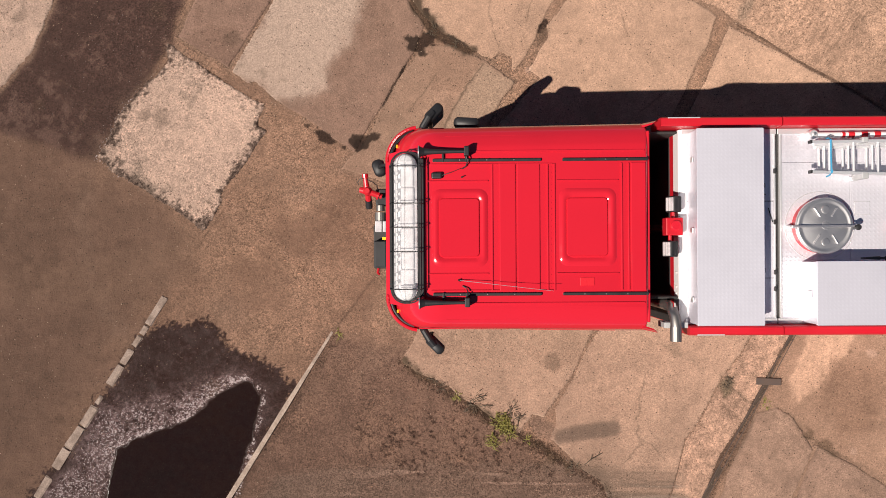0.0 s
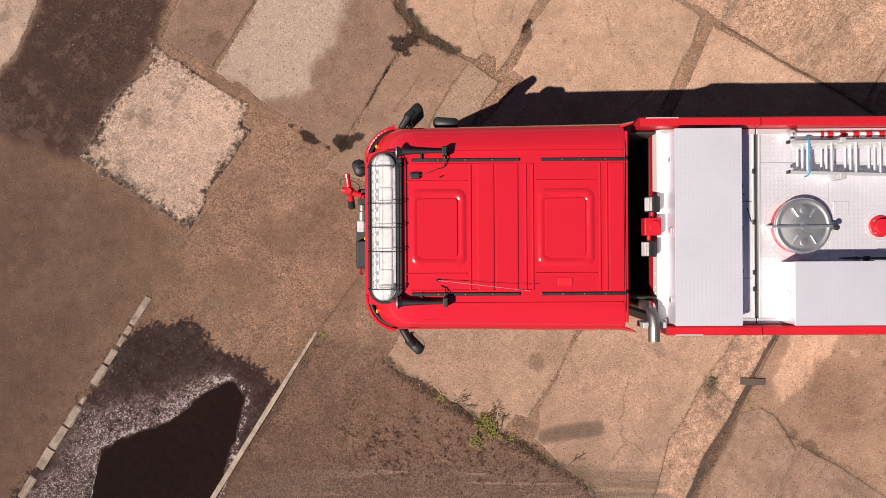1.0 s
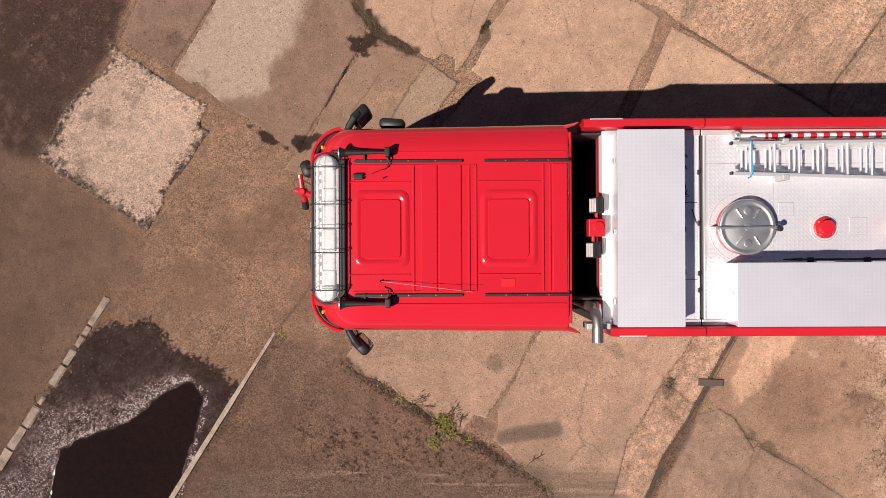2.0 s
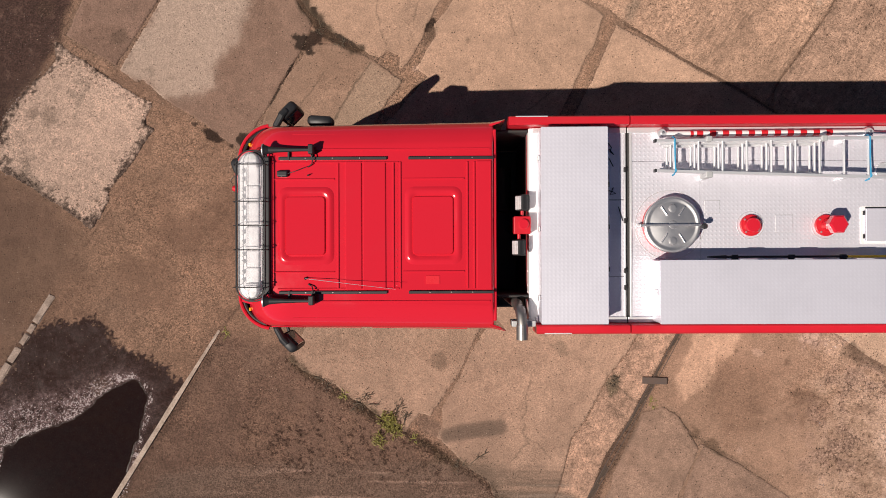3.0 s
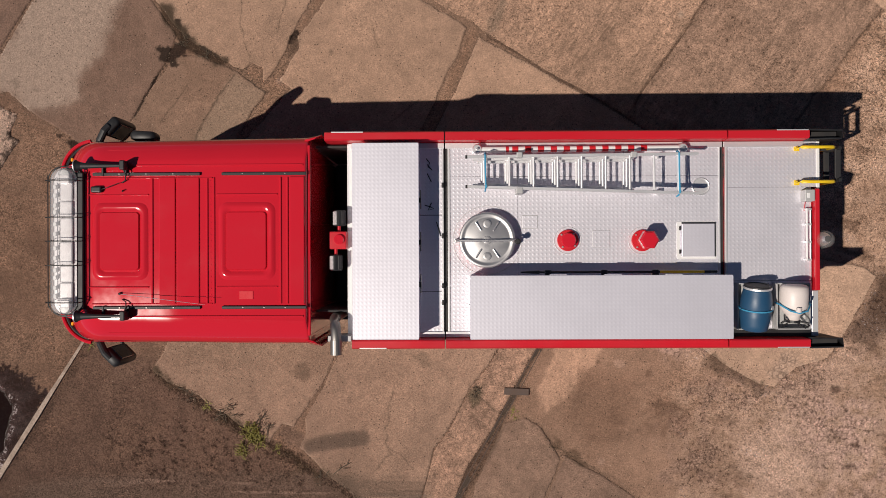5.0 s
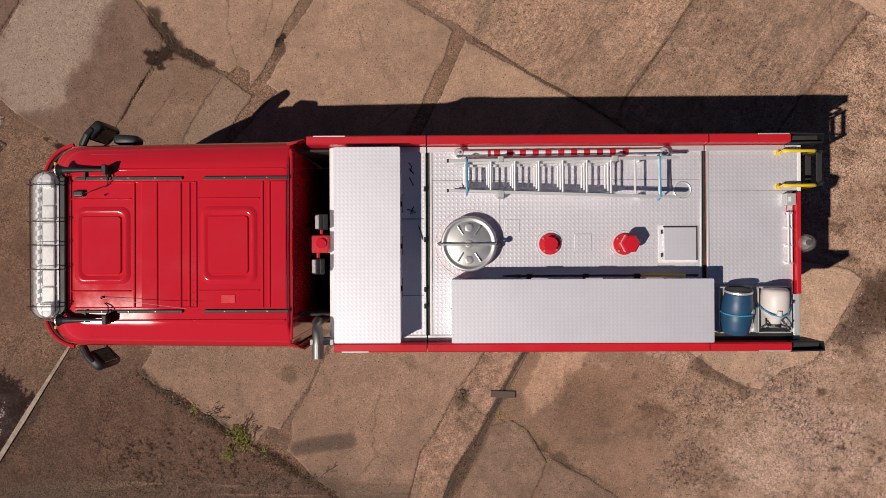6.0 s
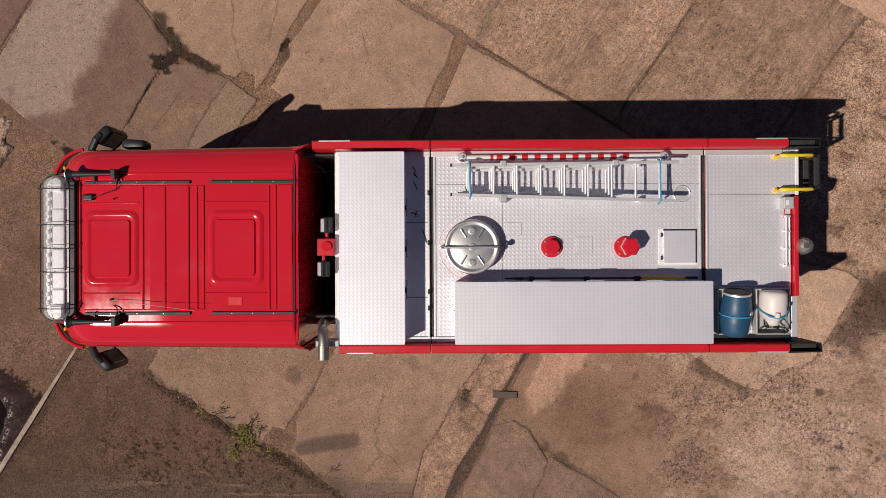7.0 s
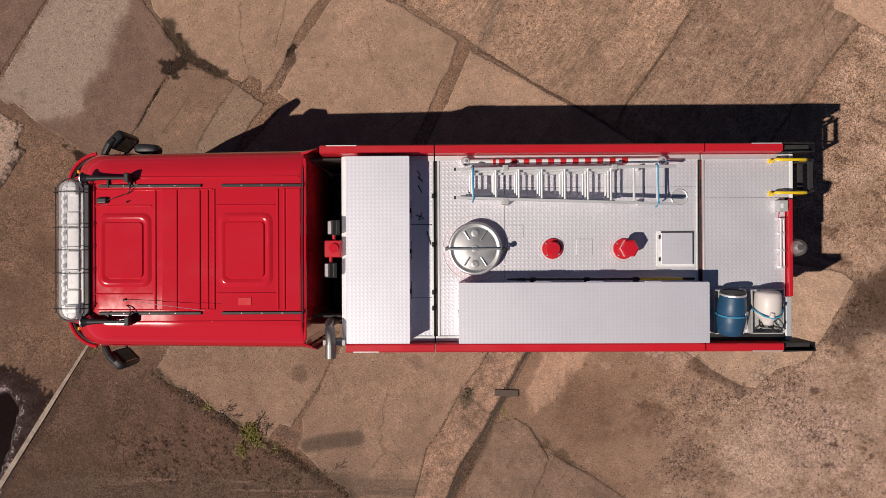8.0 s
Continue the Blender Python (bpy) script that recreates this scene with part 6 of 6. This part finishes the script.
for s0, s1, w in ((0.0, 0.52, 0.105), (0.55, 0.70, 0.10), (0.73, 0.92, 0.10), (1.0, 1.26, 0.11), (1.30, 1.66, 0.11), (1.88, 2.02, 0.07), (2.08, 2.44, 0.135), (2.47, 2.86, 0.14), (2.88, 3.24, 0.14), (3.42, 3.80, 0.13), (3.84, 4.25, 0.14)):
    b = block(-(s1 - s0) / 2, (s1 - s0) / 2, -w / 2, w / 2, -0.06, 0.018, 0.014, 2)
    for v in b.verts:
        v.co += Vector((rnd.uniform(-1, 1), rnd.uniform(-1, 1), rnd.uniform(-0.6, 0.6))) * 0.011
    c = ka + kd * (s0 + s1) / 2
    b.transform(Matrix.Translation((c.x, c.y, 0)) @ pose(0, 0, 0, 0, 0, math.degrees(math.atan2(kd.y, kd.x)) + rnd.uniform(-1.5, 1.5)))
    part("kerb_stone", b, KERB, kerb)
ea, eb = Vector((-1.86, -1.55)), Vector((-4.1, -5.2))
n = (eb - ea).normalized().orthogonal()
edging = part("edging_strip", loft([[(p.x + n.x * w, p.y + n.y * w, -0.02), (p.x - n.x * w, p.y - n.y * w, -0.02), (p.x - n.x * w, p.y - n.y * w, h), (p.x + n.x * w, p.y + n.y * w, h)]
                                    for p, w, h in ((ea.lerp(eb, k / 12), 0.022 + 0.0035 * min(k, 4) + 0.004 * rnd.uniform(-1, 1), 0.012 + 0.006 * min(k, 3)) for k in range(13))]), surface("edging_concrete", (0.44, 0.345, 0.28), 0.85, 0, 0.75, (0.15, 0.105, 0.08), 40, 5, 0.004))
tagged(edging, "narrow pale concrete edging strip beside the puddle", "edging", kind="structure")
da, db = Vector((5.62, -1.20)), Vector((3.48, -5.2))
n = (db - da).normalized().orthogonal()
drain = thing("drain_channel", Matrix(), "narrow dark steel drain channel between two slabs", "drain", kind="structure")
for name_, u0, u1, h0, h1, mat_ in (("channel_lip", -0.044, -0.034, -0.03, 0.012, RUST), ("channel_lip", 0.030, 0.040, -0.03, 0.010, RUST), ("channel_floor", -0.034, 0.030, -0.04, -0.001, surface("drain_silt", (0.045, 0.03, 0.022), 0.9, 0, 0.6, (0.10, 0.07, 0.05), 50, 8, 0.006))):
    part(name_, loft([[(p.x + n.x * u, p.y + n.y * u, h) for u, h in ((u0, h0), (u1, h0), (u1, h1), (u0, h1))] for p in (da.lerp(db, k / 8) for k in range(9))]), mat_, drain)
b = block(-0.195, 0.195, -0.053, 0.053, 0.010, 0.028, 0.004)
b.transform(Matrix.Translation((5.045, -2.283, 0.003)) @ pose(0, 0, 0, 0, 0, -1.5))
tagged(part("steel_flat_bar", b, RUST), "short dark rusty steel bar lying across a joint", "steel bar")


def weed(x, y, radius, count, material, label, seed, tall=0.10):
    """A low clump of bent blades that grow out of a joint."""
    r = random.Random(seed)
    o = bmesh.new()
    for _ in range(count):
        a, d = r.uniform(0, 6.283), radius * r.random() ** 0.7
        p = Vector((d * math.cos(a) * 0.75, d * math.sin(a), -0.012))
        t = r.uniform(0, 6.283)
        out = Vector((math.cos(t), math.sin(t), 0))
        side = Vector((-out.y, out.x, 0)) * r.uniform(0.003, 0.007)
        ln, h = r.uniform(0.04, 0.12), r.uniform(0.3, 1.0) * tall
        q = p + out * ln * 0.5 + Vector((0, 0, h))
        e = p + out * ln + Vector((0, 0, h * r.uniform(0.5, 0.9)))
        v = [o.verts.new(c) for c in (p - side * 0.5, p + side * 0.5, q + side, q - side, e)]
        o.faces.new(v[:4])
        o.faces.new((v[3], v[2], v[4]))
    ob = part("weed_clump", o, material)
    ob.location = (x, y, 0)
    return tagged(ob, label, "weed", "weeds in the joints")


GREEN_TXT, DRY_TXT = "low green weeds growing in a slab joint", "dry brown weed stems in a slab joint"
weed(0.84, -2.95, 0.17, 170, LEAF, GREEN_TXT, 1, 0.12)
weed(0.70, -3.26, 0.12, 70, LEAF, GREEN_TXT, 2)
weed(0.95, -3.08, 0.14, 80, LEAF, GREEN_TXT, 3)
for k, (x, y, r_, c_) in enumerate(((0.12, -2.56, 0.07, 24), (1.25, -3.24, 0.05, 16), (-1.75, -1.58, 0.06, 18), (5.02, -2.62, 0.05, 18))):
    weed(x, y, r_, c_, LEAF, GREEN_TXT, 20 + k, 0.04)
for k, (x, y, r_, c_) in enumerate(((-0.12, -2.42, 0.06, 16), (0.35, -2.70, 0.10, 26), (4.40, -2.30, 0.10, 34), (-0.30, 3.24, 0.09, 18), (0.05, 3.04, 0.09, 14), (1.95, -3.70, 0.12, 16), (0.45, -2.62, 0.14, 24), (0.98, -2.78, 0.12, 30))):
    weed(x, y, r_, c_, DRY, DRY_TXT, 50 + k, 0.06)
for k, (x, y, turn_, len_) in enumerate(((0.95, -2.86, 60, 0.26), (1.02, -2.93, 25, 0.22), (0.38, -2.62, 20, 0.24), (2.15, -3.63, 35, 0.34), (1.1, -3.02, 80, 0.2), (-0.35, -2.28, -20, 0.18), (0.5, -2.72, 5, 0.2))):
    # a dead stem with a few side shoots lying on the slab
    c_, s_ = math.cos(radians(turn_)), math.sin(radians(turn_))
    b = tube([(0, 0, 0.004), (0.4 * len_ * c_ - 0.02 * s_, 0.4 * len_ * s_ + 0.02 * c_, 0.03), (len_ * c_, len_ * s_, 0.02)], 0.006, 5)
    for f_, d_ in ((0.35, 45), (0.55, -40), (0.75, 35)):
        p_ = (f_ * len_ * c_, f_ * len_ * s_)
        q_ = (p_[0] + 0.32 * len_ * math.cos(radians(turn_ + d_)), p_[1] + 0.32 * len_ * math.sin(radians(turn_ + d_)))
        tube([(*p_, 0.026), (*q_, 0.035)], 0.004, 4, bm=b)
    stem = part("dry_stem", b, DRY)
    stem.location = (x, y, 0)
    tagged(stem, "dead brown weed stem lying on a slab edge", "weed", "weeds in the joints")


# loose grit on the asphalt and in the joints
def scatter(name, label, material, points, sizes, seed):
    """Many small broken grains in one mesh: six corners each, flattened and turned at random."""
    r = np.random.RandomState(seed)
    n = len(points)
    base = np.array([(1, 0, 0), (0, 1, 0), (-1, 0, 0), (0, -1, 0), (0, 0, 0.7), (0, 0, -0.7)])
    shape = base[None] * r.uniform(0.6, 1.3, (n, 6, 1)) * np.asarray(sizes)[:, None, None]
    a = r.uniform(0, 6.283, n)
    c, s = np.cos(a)[:, None], np.sin(a)[:, None]
    co = np.stack([c * shape[..., 0] - s * shape[..., 1], s * shape[..., 0] + c * shape[..., 1], shape[..., 2]], -1)
    co[..., :2] += np.asarray(points)[:, None, :]
    co[..., 2] += 0.003
    tri = np.array([(0, 1, 4), (1, 2, 4), (2, 3, 4), (3, 0, 4), (1, 0, 5), (2, 1, 5), (3, 2, 5), (0, 3, 5)])
    faces = (tri[None] + 6 * np.arange(n)[:, None, None]).reshape(-1, 3)
    me = bpy.data.meshes.new(name)
    me.from_pydata(co.reshape(-1, 3).tolist(), [], faces.tolist())
    me.materials.append(material)
    return tagged(new(name, me), label, "gravel", kind="stuff")


rs = np.random.RandomState(12)


def along(points, count, spread):
    out = []
    seg = [math.dist(a, b) for a, b in zip(points, points[1:])]
    for (a, b), l in zip(zip(points, points[1:]), seg):
        k = max(1, round(count * l / sum(seg)))
        t = rs.rand(k, 1)
        out.append(np.array(a) * (1 - t) + np.array(b) * t + rs.normal(0, spread, (k, 2)))
    return np.concatenate(out)


field = np.stack([rs.uniform(-7.4, 11.4, 9000), rs.uniform(-4.5, 4.5, 9000)], -1)
keep = (value_noise(field[:, 0] * 0.9 + 50, field[:, 1] * 0.9 + 50, 5) + 0.35 * value_noise(field[:, 0] * 3 + 9, field[:, 1] * 3 + 9, 6)) > 0.62
dry = inside(water, field[:, 0], field[:, 1]) < -0.02
field = field[keep & dry]
scatter("gravel", "small loose grit scattered over the yard", PEBBLE, field, rs.uniform(0.003, 0.0095, len(field)) ** 1.0, 1)
lines = np.concatenate([along([(-0.72, -1.95), (0.05, -2.52), (0.77, -2.97), (1.62, -3.45), (2.3, -3.9)], 700, 0.05), along([(0.6, -3.6), (2.6, -3.66)], 160, 0.05),
                        along([(-1.8, -1.6), (-3.6, -4.4)], 420, 0.05), along([(4.17, -4.1), (5.3, -1.7)], 260, 0.025), along([(4.95, -2.7), (7.0, -3.95)], 260, 0.03),
                        along([(-0.55, 3.5), (0.2, 3.0), (0.95, 2.65)], 240, 0.05), along([(4.36, -2.38), (4.44, -2.22)], 70, 0.07), along([(8.1, -1.5), (9.0, -2.15)], 160, 0.06),
                        along([(-4.6, -1.1), (-6.6, -4.3)], 260, 0.05), along([(-0.5, 3.05), (-1.3, 1.6)], 90, 0.02), along([(4.3, 3.38), (7.0, 1.9)], 120, 0.02), along([(9.2, -2.4), (10.2, -3.4)], 220, 0.25)])
scatter("dirt_crumbs", "dark dirt crumbs lying along the joints", CRUMB, lines, rs.uniform(0.003, 0.010, len(lines)), 2)
